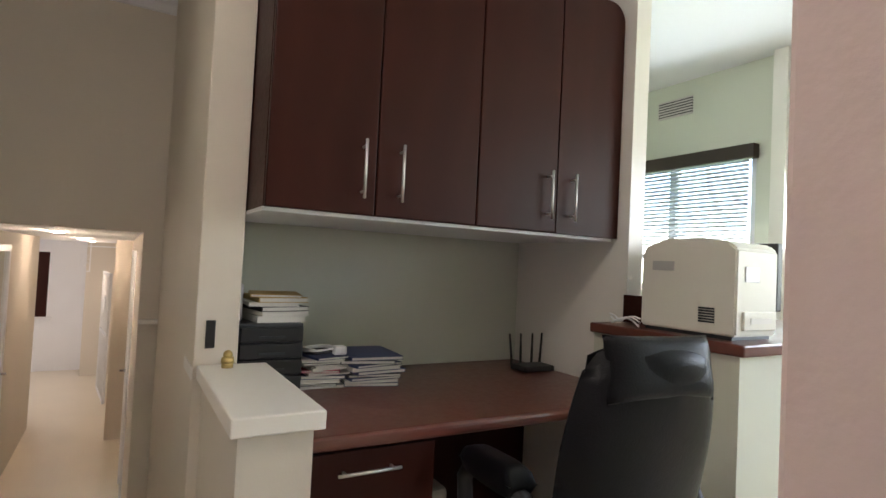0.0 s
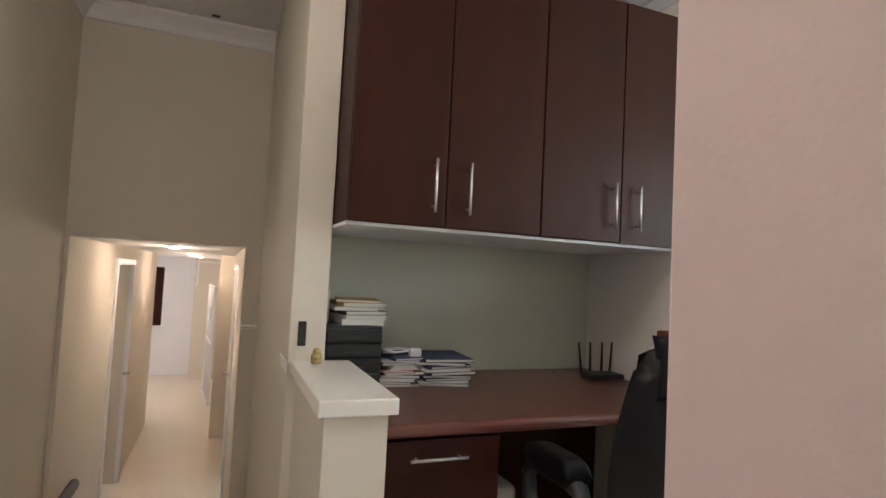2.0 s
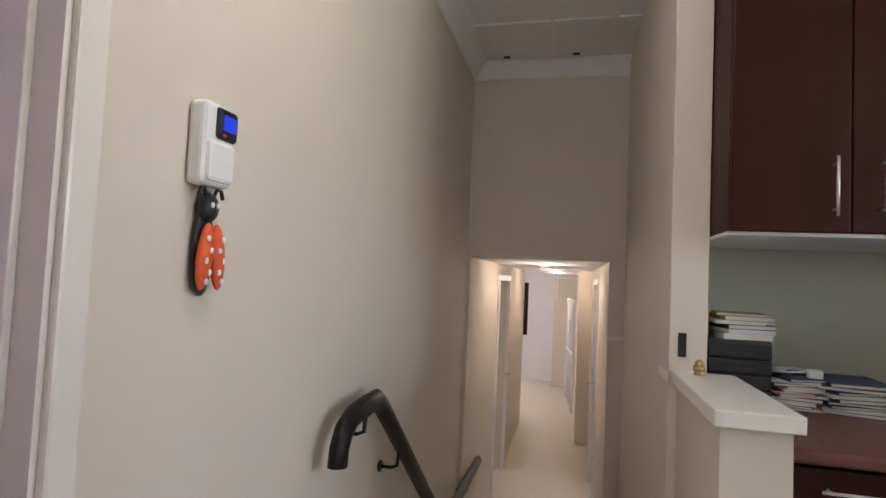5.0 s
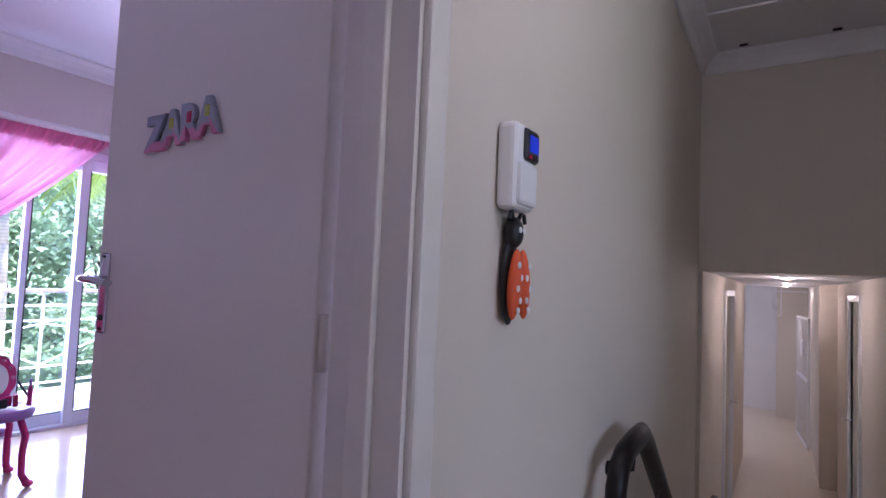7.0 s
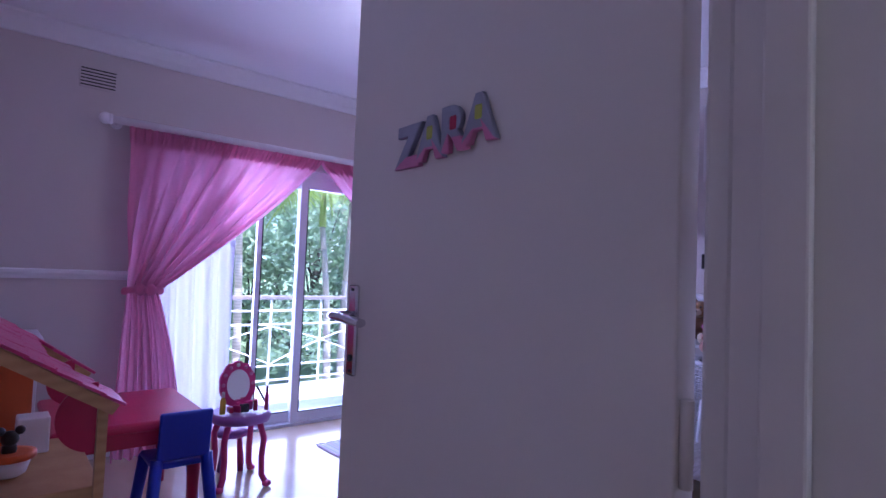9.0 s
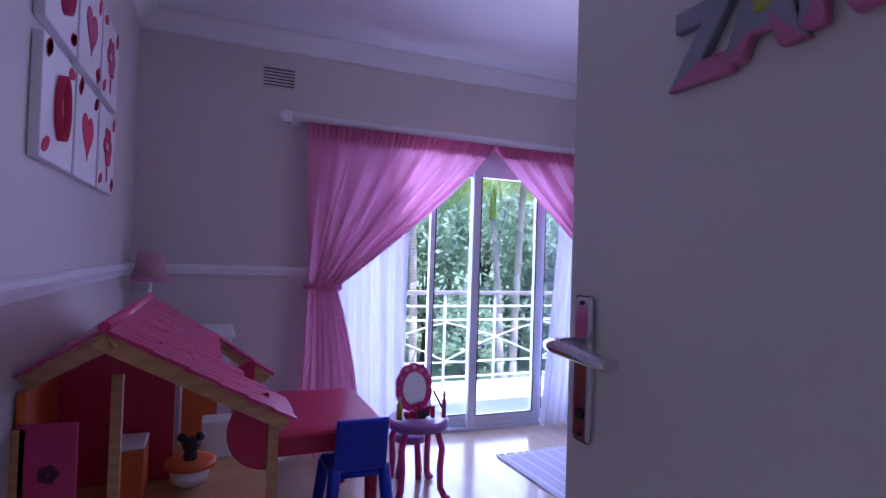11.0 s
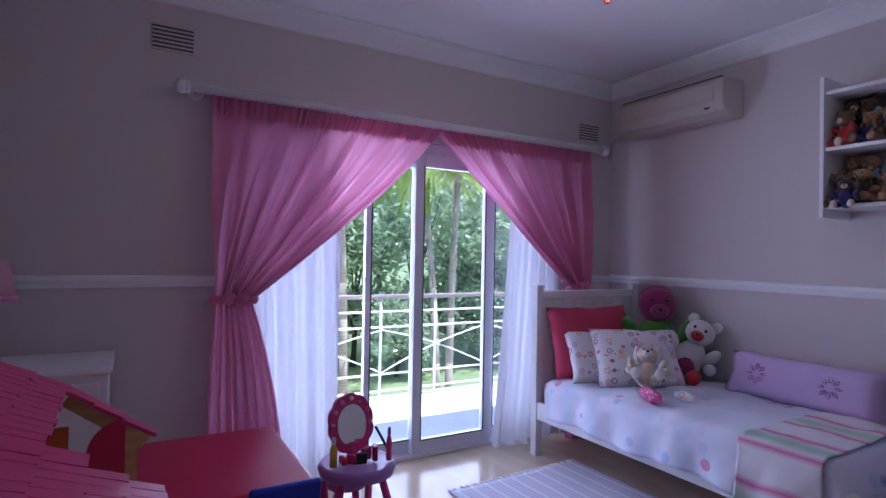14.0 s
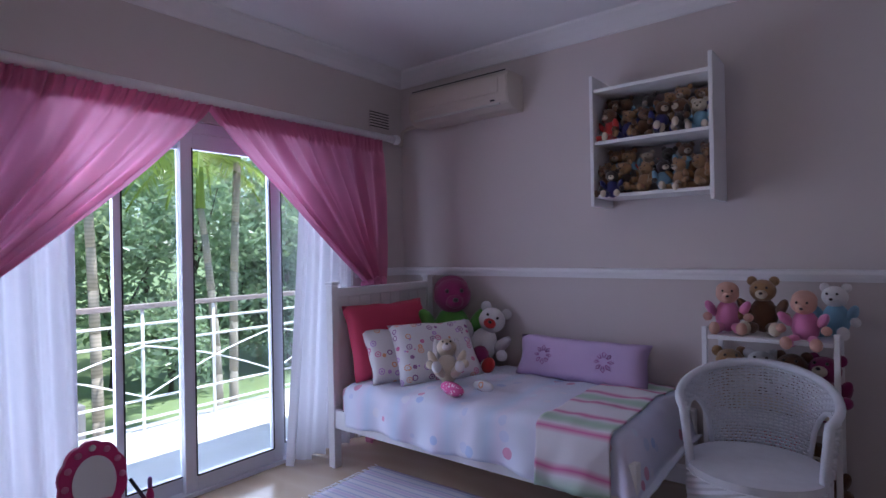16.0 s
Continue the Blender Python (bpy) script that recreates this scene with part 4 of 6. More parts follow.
for s in (-1, 1):
    bm = bmesh.new()
    sweep(bm, [(s * 0.25, -0.17, 0.42), (s * 0.29, -0.17, 0.60), (s * 0.30, -0.12, 0.672), (s * 0.30, 0.08, 0.678), (s * 0.30, 0.22, 0.655), (s * 0.30, 0.275, 0.60), (s * 0.30, 0.26, 0.53), (s * 0.29, 0.20, 0.48), (s * 0.25, 0.12, 0.43)], [(0.030 * math.cos(k * math.tau / 10), 0.024 * math.sin(k * math.tau / 10)) for k in range(10)])
    arm = part("armrest", bm, BLACK, oc)
    bm = bmesh.new()
    cushion(bm, 0.095, 0.36, 0.085, 0.35, m=pose(s * 0.30, 0.06, 0.69, -5, 0, 0))
    part("arm_pad", bm, LEATHER, arm)
bm = bmesh.new()
rod(bm, (0, 0, 0.10), (0, 0, 0.40), 0.03)
part("column", bm, BLACK, oc)
for k in range(5):
    a = k * math.tau / 5 + 0.3
    bm = bmesh.new()
    sweep(bm, [(0, 0, 0.12), (0.16 * math.cos(a), 0.16 * math.sin(a), 0.10), (0.30 * math.cos(a), 0.30 * math.sin(a), 0.07)], 0.02)
    leg = part("leg", bm, BLACK, oc)
    bm = bmesh.new()
    rod(bm, (0.30 * math.cos(a) - 0.02, 0.30 * math.sin(a), 0.028), (0.30 * math.cos(a) + 0.02, 0.30 * math.sin(a), 0.028), 0.027)
    part("castor", bm, BLACK, leg)
oc.matrix_basis = pose(1.05, 0.85, 0, 0, 0, -10) @ Matrix.Diagonal((0.80, 0.86, 0.97, 1))
solid("paper_bag", PAPER, "crumpled white paper bag under the desk", "bag", boxes=[(0.83, 0.99, 1.42, 1.6, 0.0, 0.42)], bev=0.02)

# ---- bedroom: glass door, curtains ----
gd = thing("window_2", (-4.76, 1.48, 0), "white aluminium sliding glass door to the balcony", "glass door", kind="structure")
part("window_frame", boxes((-4.845, -4.72, 0.352, 0.40, 0.0, 1.978), (-4.845, -4.72, 2.57, 2.618, 0.0, 1.978), (-4.845, -4.72, 0.40, 2.57, 1.92, 1.978), (-4.845, -4.72, 0.40, 2.57, 0.001, 0.022)), ALU, gd)


def sash(x, y0, y1, st):
    f = part("sash", boxes((x - 0.018, x + 0.018, y0, y0 + st, 0.022, 1.92), (x - 0.018, x + 0.018, y1 - st, y1, 0.022, 1.92), (x - 0.018, x + 0.018, y0 + st, y1 - st, 0.022, 0.105), (x - 0.018, x + 0.018, y0 + st, y1 - st, 1.835, 1.92), bev=0.003), ALU, gd)
    g = part("pane", boxes((x - 0.003, x + 0.003, y0 + st, y1 - st, 0.105, 1.835)), GLASS, f)
    g.visible_shadow = False
    part("gasket", boxes((x + 0.0175, x + 0.0195, y0 + st - 0.008, y0 + st, 0.10, 1.84), (x + 0.0175, x + 0.0195, y1 - st, y1 - st + 0.008, 0.10, 1.84), (x + 0.0175, x + 0.0195, y0 + st, y1 - st, 0.097, 0.105)), BLACK, f)
    return f


sash(-4.755, 1.462, 2.06, 0.066)
sash(-4.80, 0.40, 0.99, 0.055)
sash(-4.80, 1.15, 1.515, 0.042)
sash(-4.80, 2.05, 2.57, 0.06)
cr = thing("curtain_rail", (-4.58, 1.5, 2.06), "white curtain pole with round end finials", "curtain pole")
bm = bmesh.new()
rod(bm, (-4.58, 0.14, 2.068), (-4.58, 2.91, 2.068), 0.024, seg=16)
part("pole", bm, WHITE, cr)
for yy, s in ((0.14, -1), (2.91, 1)):
    bm = bmesh.new()
    rod(bm, (-4.58, yy, 2.068), (-4.58, yy + s * 0.02, 2.068), 0.032)
    ball(bm, (-4.58, yy + s * 0.035, 2.068), 0.036)
    part("finial", bm, WHITE, cr)
for yy in (0.18, 1.52, 2.87):
    bm = bmesh.new()
    rod(bm, (-4.70, yy, 2.068), (-4.58, yy, 2.068), 0.012)
    rod(bm, (-4.70, yy, 2.068), (-4.69, yy, 2.068), 0.035)
    part("bracket", bm, WHITE, cr)


def curtain(y0, y1, g0, g1, ztie, foot0, foot1, seed, flip):
    """A gathered curtain from y0 (outer) to y1 (inner) at the pole, drawn to g0..g1 at the tie."""
    rr = random.Random(seed)
    ph = [rr.uniform(0, 6.28) for _ in range(6)]
    top, VT = 2.042, 0.62

    def fold(u, k):
        s = math.sin(u * 46 + ph[0]) * 0.55 + math.sin(u * 83 + ph[1] + 2 * k) * 0.30 + math.sin(u * 21 + ph[2]) * 0.45
        return s

    def at(u, v):
        if v < VT:
            k = v / VT
            yt, yg = y0 + u * (y1 - y0), g0 + u * (g1 - g0)
            z = top + (ztie - top) * k
            e = k ** (1.18 + 0.15 * (1 - u))
            y = yt + (yg - yt) * e
            amp = 0.014 + 0.048 * min(1, k * 2.2) * (1 - 0.3 * k)
            if k < 0.085:
                x = math.sin(u * 230) * 0.016 + 0.006 * math.sin(u * 90)
            else:
                x = fold(u, k) * amp
            x += 0.05 * u * k * (1 - k) * 4 * 0.5
            y += 0.006 * math.sin(u * 60 + 9 * k)
            return Vector((-4.575 + x + 0.02 * k, y, z))
        k = (v - VT) / (1 - VT)
        yg, yf = g0 + u * (g1 - g0), foot0 + u * (foot1 - foot0)
        y = yg + (yf - yg) * (1 - (1 - k) ** 1.8)
        return Vector((-4.555 + fold(u, 1 + k * 0.3) * (0.024 + 0.022 * k), y, ztie + (0.012 - ztie) * k))

    c = thing("curtain", (-4.58, (g0 + g1) / 2, 0.01), "pink gathered curtain tied back at the glass door", "curtain", "pair of curtains")
    bm = bmesh.new()
    sheet(bm, 220, 64, at)
    part("drape", bm, PINK, c)
    bm = bmesh.new()
    sheet(bm, 220, 3, lambda u, v: at(u, v * 0.062) + Vector((-0.012, 0, 0)))
    part("header_tape", bm, PINK, c, "gathered double-thickness heading")
    bm = bmesh.new()
    a, b = min(g0, g1) - 0.02, max(g0, g1) + 0.02
    n = 14
    sweep(bm, [(-4.553 + 0.060 * math.cos(k * math.tau / n), (a + b) / 2 + (b - a) / 2 * 1.0 * math.sin(k * math.tau / n), ztie + 0.012 * math.cos(k * math.tau / n)) for k in range(n)], [(0.010 * math.cos(k * math.tau / 8), 0.020 * math.sin(k * math.tau / 8)) for k in range(8)], closed=True)
    for s in (-1, 1):
        ball(bm, (-4.487, (a + b) / 2 + s * 0.028, ztie + 0.012), (0.014, 0.032, 0.036), 10)
    ball(bm, (-4.478, (a + b) / 2, ztie + 0.01), (0.014, 0.014, 0.018), 8)
    part("tie_back", bm, PINK, c, "pink cloth tie-back with a bow")


curtain(0.235, 1.555, 0.27, 0.45, 1.03, 0.235, 0.63, 3, 1)
curtain(2.79, 1.53, 2.74, 2.60, 1.06, 2.80, 2.58, 8, -1)


def sheer(y0, y1, f0, f1, seed):
    rr = random.Random(seed)
    p0, p1 = rr.uniform(0, 6), rr.uniform(0, 6)

    def at(u, v):
        a, b = y0 + u * (y1 - y0), f0 + u * (f1 - f0)
        return Vector((-4.655 + 0.034 * math.sin(u * 26 + p0 + 0.6 * v) * (0.5 + 0.6 * v) + 0.012 * math.sin(u * 63 + p1), a + (b - a) * v ** 1.3, 1.98 + (0.012 - 1.98) * v))

    bm = bmesh.new()
    sheet(bm, 80, 24, at)
    return tagged(obj("sheer_curtain", bm, SHEER), "white sheer net curtain drawn aside at the glass door", "curtain", "sheer curtains")


sheer(0.36, 0.90, 0.42, 0.95, 1)
sheer(2.18, 2.58, 2.02, 2.50, 2)

# ---- bed ----
bed = thing("bed", (-3.55, 2.65, 0), "white painted wooden single bed", "bed")
for x, y, h in ((-4.43, 2.205, 1.08), (-4.43, 3.09, 1.08), (-2.66, 2.205, 0.42), (-2.66, 3.09, 0.42)):
    bm = bmesh.new()
    box(bm, x - 0.026, x + 0.026, y - 0.026, y + 0.026, 0.0, h, bev=0.004)
    if h > 1:
        box(bm, x - 0.032, x + 0.032, y - 0.032, y + 0.032, h, h + 0.016, bev=0.004)
    part("post", bm, WHITE, bed)
bm = bmesh.new()
box(bm, -4.452, -4.408, 2.23, 3.065, 1.0, 1.055, bev=0.006)
part("headboard_rail", bm, WHITE, bed)
part("headboard_rail", boxes((-4.446, -4.414, 2.23, 3.065, 0.30, 0.36), bev=0.004), WHITE, bed)
for k in range(9):
    y = 2.235 + 0.092 * k
    part("headboard_board", boxes((-4.437, -4.421, y, y + 0.090, 0.36, 1.0), bev=0.003), WHITE, bed)
part("side_rail", boxes((-4.405, -2.685, 2.187, 2.213, 0.235, 0.345), bev=0.004), WHITE, bed)
part("side_rail", boxes((-4.405, -2.685, 3.08, 3.105, 0.235, 0.345), bev=0.004), WHITE, bed)
part("foot_rail", boxes((-2.672, -2.648, 2.23, 3.065, 0.235, 0.345), bev=0.004), WHITE, bed)
bm = bmesh.new()
box(bm, -4.40, -2.69, 2.225, 3.075, 0.30, 0.47, bev=0.03, seg=3)
tagged(obj("mattress", bm, SHEET), "mattress in a pale pink fitted sheet", "mattress")


def cloth(x0, x1, yf, zlow, wave, seed, lift):
    """A bed cover from the wall over the mattress and down its front side; also over the foot end."""
    def at(u, v):
        x = x0 + u * (x1 - x0)
        run = 0.86 + (0.505 - zlow)
        d = v * run
        n = noise.noise(Vector((x * 5, d * 5, seed))) * 0.014 + noise.noise(Vector((x * 14 + d * 6, d * 9, seed + 3))) * 0.009
        if d < 0.84:
            y, z = 3.07 - d, 0.508 + lift + n + 0.014 * math.sin(d / 0.84 * math.pi)
        elif d < 0.90:
            a = (d - 0.84) / 0.06 * math.pi / 2
            y, z = 2.23 - 0.050 * math.sin(a) - lift, 0.508 + lift - 0.036 * (1 - math.cos(a)) + n
        else:
            k = (d - 0.90) / max(0.01, run - 0.90)
            y, z = 2.176 - lift + wave * k * math.sin(x * 24 + seed) - 0.012 * k + n * 0.6, 0.472 + lift - (d - 0.90) + 0.012 * math.sin(x * 9)
        if x > -2.72:
            k = (x + 2.72)
            z -= min(0.22, k * k * 10) * min(1, (z - 0.25) * 4)
            x = -2.72 + k * 0.55
        return Vector((x, y, z))
    return at


bm = bmesh.new()
sheet(bm, 110, 56, cloth(-4.30, -2.50, 2.19, 0.27, 0.014, 4, 0.0))
duvet = obj("duvet", bm, DUVET)
sm = duvet.modifiers.new("thick", "SOLIDIFY")
sm.thickness = 0.008
tagged(duvet, "lilac white duvet printed with pink flowers, hanging over the bedside", "duvet")
bm = bmesh.new()
sheet(bm, 36, 48, cloth(-3.06, -2.73, 2.19, 0.24, 0.012, 4, 0.022))
towel = obj("blanket", bm, TOWEL)
sm = towel.modifiers.new("thick", "SOLIDIFY")
sm.thickness = 0.006
tagged(towel, "white cotton throw with pink and green stripes at the bed foot", "blanket")


def pillow(label, material, w, d, h, m, name="pillow"):
    bm = bmesh.new()
    cushion(bm, w, d, h, 0.42, 16)
    for v in bm.verts:
        v.co += Vector((noise.noise(v.co * 9), noise.noise(v.co * 9 + Vector((5, 0, 0))), noise.noise(v.co * 8 + Vector((0, 7, 0))))) * 0.012
    ob = tagged(obj(name, bm, material), label, "pillow", "pillows on the bed")
    ob.matrix_basis = m
    return ob


pillow("raspberry pink pillow leaning on the headboard", CORAL, 0.62, 0.46, 0.15, pose(-4.27, 2.53, 0.735, 72, 0, 82))
pillow("white pillow printed with small circles", DOTS, 0.40, 0.34, 0.10, pose(-4.12, 2.44, 0.665, 58, 0, 68))
pillow("white pillow printed with small circles", DOTS, 0.52, 0.40, 0.12, pose(-3.95, 2.58, 0.675, 52, 0, 62))
bol = pillow("lilac bolster cushion with embroidered flowers", BOLSTER, 0.80, 0.25, 0.13, pose(-3.22, 2.97, 0.63, 70, 0, -2), "bolster")
for cx in (-0.20, 0.17):
    bm = bmesh.new()
    for k in range(8):
        a = k * math.tau / 8
        sweep(bm, [(cx + 0.012 * math.cos(a + s * 0.3) + r * math.cos(a + s * b), 0.012 * math.sin(a) + r * math.sin(a + s * b), 0.066 - r * r * 2.5) for s, r, b in ((1, 0.012, 0.0), (1, 0.032, 0.22), (1, 0.045, 0.0), (-1, 0.032, 0.22), (-1, 0.012, 0.0))], 0.0022)
    f = obj("flower", bm, PETAL)
    f.parent = bol


# ---- soft toys and dolls: one mesh each ----
def toy(name, label, m, body="tan", muzzle="cream", extra=None, ears="round", scale=1.0, dress=None, group="soft toys"):
    bm = bmesh.new()
    mats = [FUR[body], FUR[muzzle], FUR["dark"], FUR[dress] if dress else FUR[body]]
    ball(bm, (0, 0, 0.085), (0.062, 0.055, 0.085), 14, mi=3)
    ball(bm, (0, -0.012, 0.205), (0.058, 0.054, 0.054), 14, mi=0)
    ball(bm, (0, -0.060, 0.190), (0.028, 0.022, 0.022), 10, mi=1)
    ball(bm, (0, -0.081, 0.196), (0.009, 0.007, 0.007), 8, mi=2)
    for s in (-1, 1):
        ball(bm, (s * 0.022, -0.060, 0.222), 0.0065, 6, mi=2)
        if ears == "round":
            ball(bm, (s * 0.047, 0.0, 0.250), (0.024, 0.012, 0.024), 10, mi=0)
        elif ears == "long":
            ball(bm, (s * 0.06, -0.01, 0.200), (0.018, 0.012, 0.070), 10, mi=1)
        ball(bm, (0, 0, 0), (0.024, 0.024, 0.058), 10, mi=3, m=pose(s * 0.078, -0.025, 0.125, 35, s * 28, 0))
        ball(bm, (s * 0.095, -0.055, 0.085), 0.024, 8, mi=0)
        ball(bm, (0, 0, 0), (0.028, 0.060, 0.028), 10, mi=3, m=pose(s * 0.045, -0.075, 0.030, 0, 0, s * 18))
        ball(bm, (s * 0.062, -0.128, 0.034), (0.028, 0.020, 0.034), 10, mi=1)
    if ears == "none":
        ball(bm, (0, 0.008, 0.222), (0.056, 0.050, 0.045), 12, mi=0)
    ob = tagged(obj(name, bm, mats), label, "soft toy" if name != "doll" else "doll", group)
    ob.matrix_basis = m @ Matrix.Scale(scale, 4)
    return ob


# toys on the bed
toy("plush_toy", "plum and green plush toy sitting against the headboard", pose(-4.12, 2.97, 0.53, 0, 0, 45), "plum", "plum", scale=2.15, dress="green", ears="none", group="toys on the bed")
toy("plush_bear", "white plush bear with red paws leaning on the wall", pose(-3.93, 2.95, 0.53, -8, 22, 25), "white", "red", scale=1.5, group="toys on the bed")
rabbit = toy("plush_rabbit", "cream plush rabbit with long ears and a pink body", pose(-3.74, 2.42, 0.545, -38, 0, 40), "cream", "white", ears="long", scale=1.0, dress="cream", group="toys on the bed")
bm = bmesh.new()
ball(bm, (0, 0, 0), (0.035, 0.10, 0.035), 12, m=pose(-3.62, 2.30, 0.555, 0, 0, 70))
part("leg", bm, spotted(mat("pink_dotted_cotton", (0.60, 0.10, 0.28), 0.9), [(0.75, 0.6, 0.68)], 60, 0.3), rabbit, "pink dotted stuffed leg")
bm = bmesh.new()
ball(bm, (0, 0, 0), (0.03, 0.07, 0.03), 12, m=pose(-3.52, 2.44, 0.555, 0, 0, 80))
part("leg", bm, DOTS, rabbit, "white dotted stuffed leg")

# wall shelf full of soft toys
ws = thing("wall_shelf", (-2.78, 3.0, 1.5), "white wall-mounted two-tier shelf packed with soft toys", "shelf")
for x in (-3.086, -2.497):
    part("side", boxes((x, x + 0.02, 2.86, 3.138, 1.49, 2.19), bev=0.004), WHITE, ws)
for z0 in (1.535, 1.82, 2.10):
    part("shelf_board", boxes((-3.066, -2.497, 2.875, 3.136, z0, z0 + 0.018), bev=0.002), WHITE, ws)
rt = random.Random(11)
kinds = ["brown", "tan", "brown", "dark", "tan", "brown", "cream", "tan"]
for z0 in (1.553, 1.838):
    for row, (yy, zz, n) in enumerate(((3.05, 0.075, 6), (2.955, 0.0, 6))):
        for k in range(n):
            bd = rt.choice(kinds)
            dr = rt.choice([None, None, "navy", "red", "dark", "blue", None])
            x = -3.015 + 0.093 * k + rt.uniform(-0.012, 0.012)
            toy("teddy_bear", f"small {bd} plush teddy bear packed on the wall shelf", pose(x, yy + rt.uniform(-0.01, 0.01), z0 + zz, rt.uniform(-8, 8), rt.uniform(-10, 10), rt.uniform(-35, 35)), bd, rt.choice(["cream", "tan", bd]), scale=rt.uniform(0.58, 0.70), dress=dr, group="toys on the wall shelf")
toy("plush_monkey", "small navy plush monkey hanging over the shelf edge", pose(-2.97, 2.87, 1.53, 0, 0, 10), "dark", "cream", scale=0.55, dress="navy", group="toys on the wall shelf")

# low rack with dolls
rk = thing("toy_rack", (-2.26, 2.95, 0), "white open toy rack against the wall", "rack")
for x in (-2.525, -2.03):
    for y in (2.76, 3.10):
        part("post", boxes((x, x + 0.022, y, y + 0.022, 0, 0.90), bev=0.003), WHITE, rk)
for z0 in (0.10, 0.48, 0.845):
    part("rack_shelf", boxes((-2.503, -2.03, 2.765, 3.118, z0, z0 + 0.018), bev=0.002), WHITE, rk)
toy("doll", "vinyl baby doll in a pale pink dress on the rack", pose(-2.44, 2.90, 0.864, 0, 0, 10), "skin", "skin", ears="none", scale=0.88, dress="pink", group="dolls on the rack")
toy("teddy_bear", "brown teddy bear with pale paws on the rack", pose(-2.30, 2.95, 0.864, 0, 0, 0), "tan", "cream", scale=0.95, dress="brown", group="dolls on the rack")
toy("doll", "vinyl baby doll in a pink suit on the rack", pose(-2.13, 2.86, 0.845, 10, 0, -5), "skin", "skin", ears="none", scale=0.86, dress="pink", group="dolls on the rack")
toy("plush_bear", "white plush bear with a blue jumper on the rack", pose(-2.03, 2.98, 0.864, 0, 0, -12), "white", "white", scale=0.85, dress="blue", group="dolls on the rack")
for k, (x, c) in enumerate(((-2.43, "tan"), (-2.31, "white"), (-2.20, "brown"), (-2.09, "plum"))):
    toy("plush_toy", f"{c} plush toy on the rack's upper shelf", pose(x, 2.90, 0.499, -20, 0, 15 - 10 * k), c, "cream", scale=1.1, group="toys in the rack")
for k, (x, c) in enumerate(((-2.40, "tan"), (-2.24, "red"), (-2.10, "brown"))):
    toy("plush_toy", f"{c} plush toy on the rack's lower shelf", pose(x, 2.90, 0.119, -10, 0, 15 - 10 * k), c, "cream", scale=1.1, group="toys in the rack")

# ---- wicker chair ----
wc = thing("wicker_chair", (0, 0, 0), "white painted wicker tub chair", "chair")


def rim_z(a):
    return 0.60 + 0.155 * (0.5 + 0.5 * math.cos(a * 1.15)) if abs(a) < 2.2 else 0.55


def shell(a, z):
    flare = 1 + 0.16 * max(0, (z - 0.40)) / 0.35
    return Vector((math.sin(a) * 0.245 * flare, math.cos(a) * 0.235 * flare, z))


def in_arch(a, hz):
    """Whether a place of the woven back lies in one of the two arched arm openings."""
    return abs(abs(a) - 1.16) < 0.36 and hz < 0.70 * math.sqrt(1 - ((abs(a) - 1.16) / 0.36) ** 2)


A0 = 2.05
STAKES, ROWS = 54, 27
bm = bmesh.new()
cane = [(0.0042 * math.cos(k * math.tau / 5), 0.0056 * math.sin(k * math.tau / 5)) for k in range(5)]
for j in range(ROWS):
    hz, run = (j + 0.5) / ROWS, []
    for i in range(STAKES * 2 + 1):
        a = -A0 + A0 * i / STAKES
        if in_arch(a, hz):
            if len(run) > 2:
                sweep(bm, run, cane)
            run = []
            continue
        out = Vector((math.sin(a), math.cos(a), 0))
        run.append(shell(a, 0.405 + (rim_z(a) - 0.405) * hz) + out * (0.0055 * math.sin(i * math.pi / 2 + (math.pi if j % 2 else 0))))
    if len(run) > 2:
        sweep(bm, run, cane)
part("woven_back", bm, WICKER, wc)
bm = bmesh.new()
for i in range(STAKES):
    a = -A0 + 2 * A0 * (i + 0.5) / STAKES
    low = 0.0
    while low < 0.9 and in_arch(a, low):
        low += 0.02
    z1 = rim_z(a)
    rod(bm, shell(a, 0.405 + (z1 - 0.405) * low), shell(a, z1), 0.0035, seg=5)
part("stakes", bm, WICKER, wc)
bm = bmesh.new()
pts = []
for i in range(61):
    a = -A0 + 2 * A0 * i / 60
    pts.append(shell(a, rim_z(a)) + Vector((0, 0, 0.004)))
pts = [shell(-A0, 0.36), shell(-A0, 0.45)] + pts + [shell(A0, 0.45), shell(A0, 0.36)]
sweep(bm, pts, 0.017)
part("braided_rim", bm, WICKER, wc)
for s in (-1, 1):
    bm = bmesh.new()
    arch = []
    for k in range(17):
        t = -1 + 2 * k / 16
        a = s * (1.16 + 0.36 * t)
        zz = 0.405 + (rim_z(a) - 0.405) * 0.70 * math.sqrt(max(0, 1 - t * t))
        arch.append(shell(a, zz))
    sweep(bm, arch, 0.010)
    part("arm_arch", bm, WICKER, wc)
bm = bmesh.new()
N = 48
ang = [(k / N) * math.tau for k in range(N)]
for r0, r1, z in ((0.0, 0.235, 0.418),):
    ring = [bm.verts.new((math.sin(a) * 0.24, math.cos(a) * 0.225 - (0.05 if math.cos(a) < -0.3 else 0), z)) for a in ang]
    low = [bm.verts.new((v.co.x, v.co.y, 0.385)) for v in ring]
    bm.faces.new(ring)
    bm.faces.new(low[::-1])
    for k in range(N):
        bm.faces.new((ring[k], ring[(k + 1) % N], low[(k + 1) % N], low[k]))
part("seat", bm, WICKER, wc)
bm = bmesh.new()
rows = []
for j in range(13):
    z = 0.39 - 0.012 * j
    rows.append([bm.verts.new((math.sin(a) * (0.244 + 0.006 * ((k + j) % 2)), math.cos(a) * (0.229 + 0.006 * ((k + j) % 2)) - (0.05 if math.cos(a) < -0.3 else 0), z)) for k, a in enumerate(ang)])
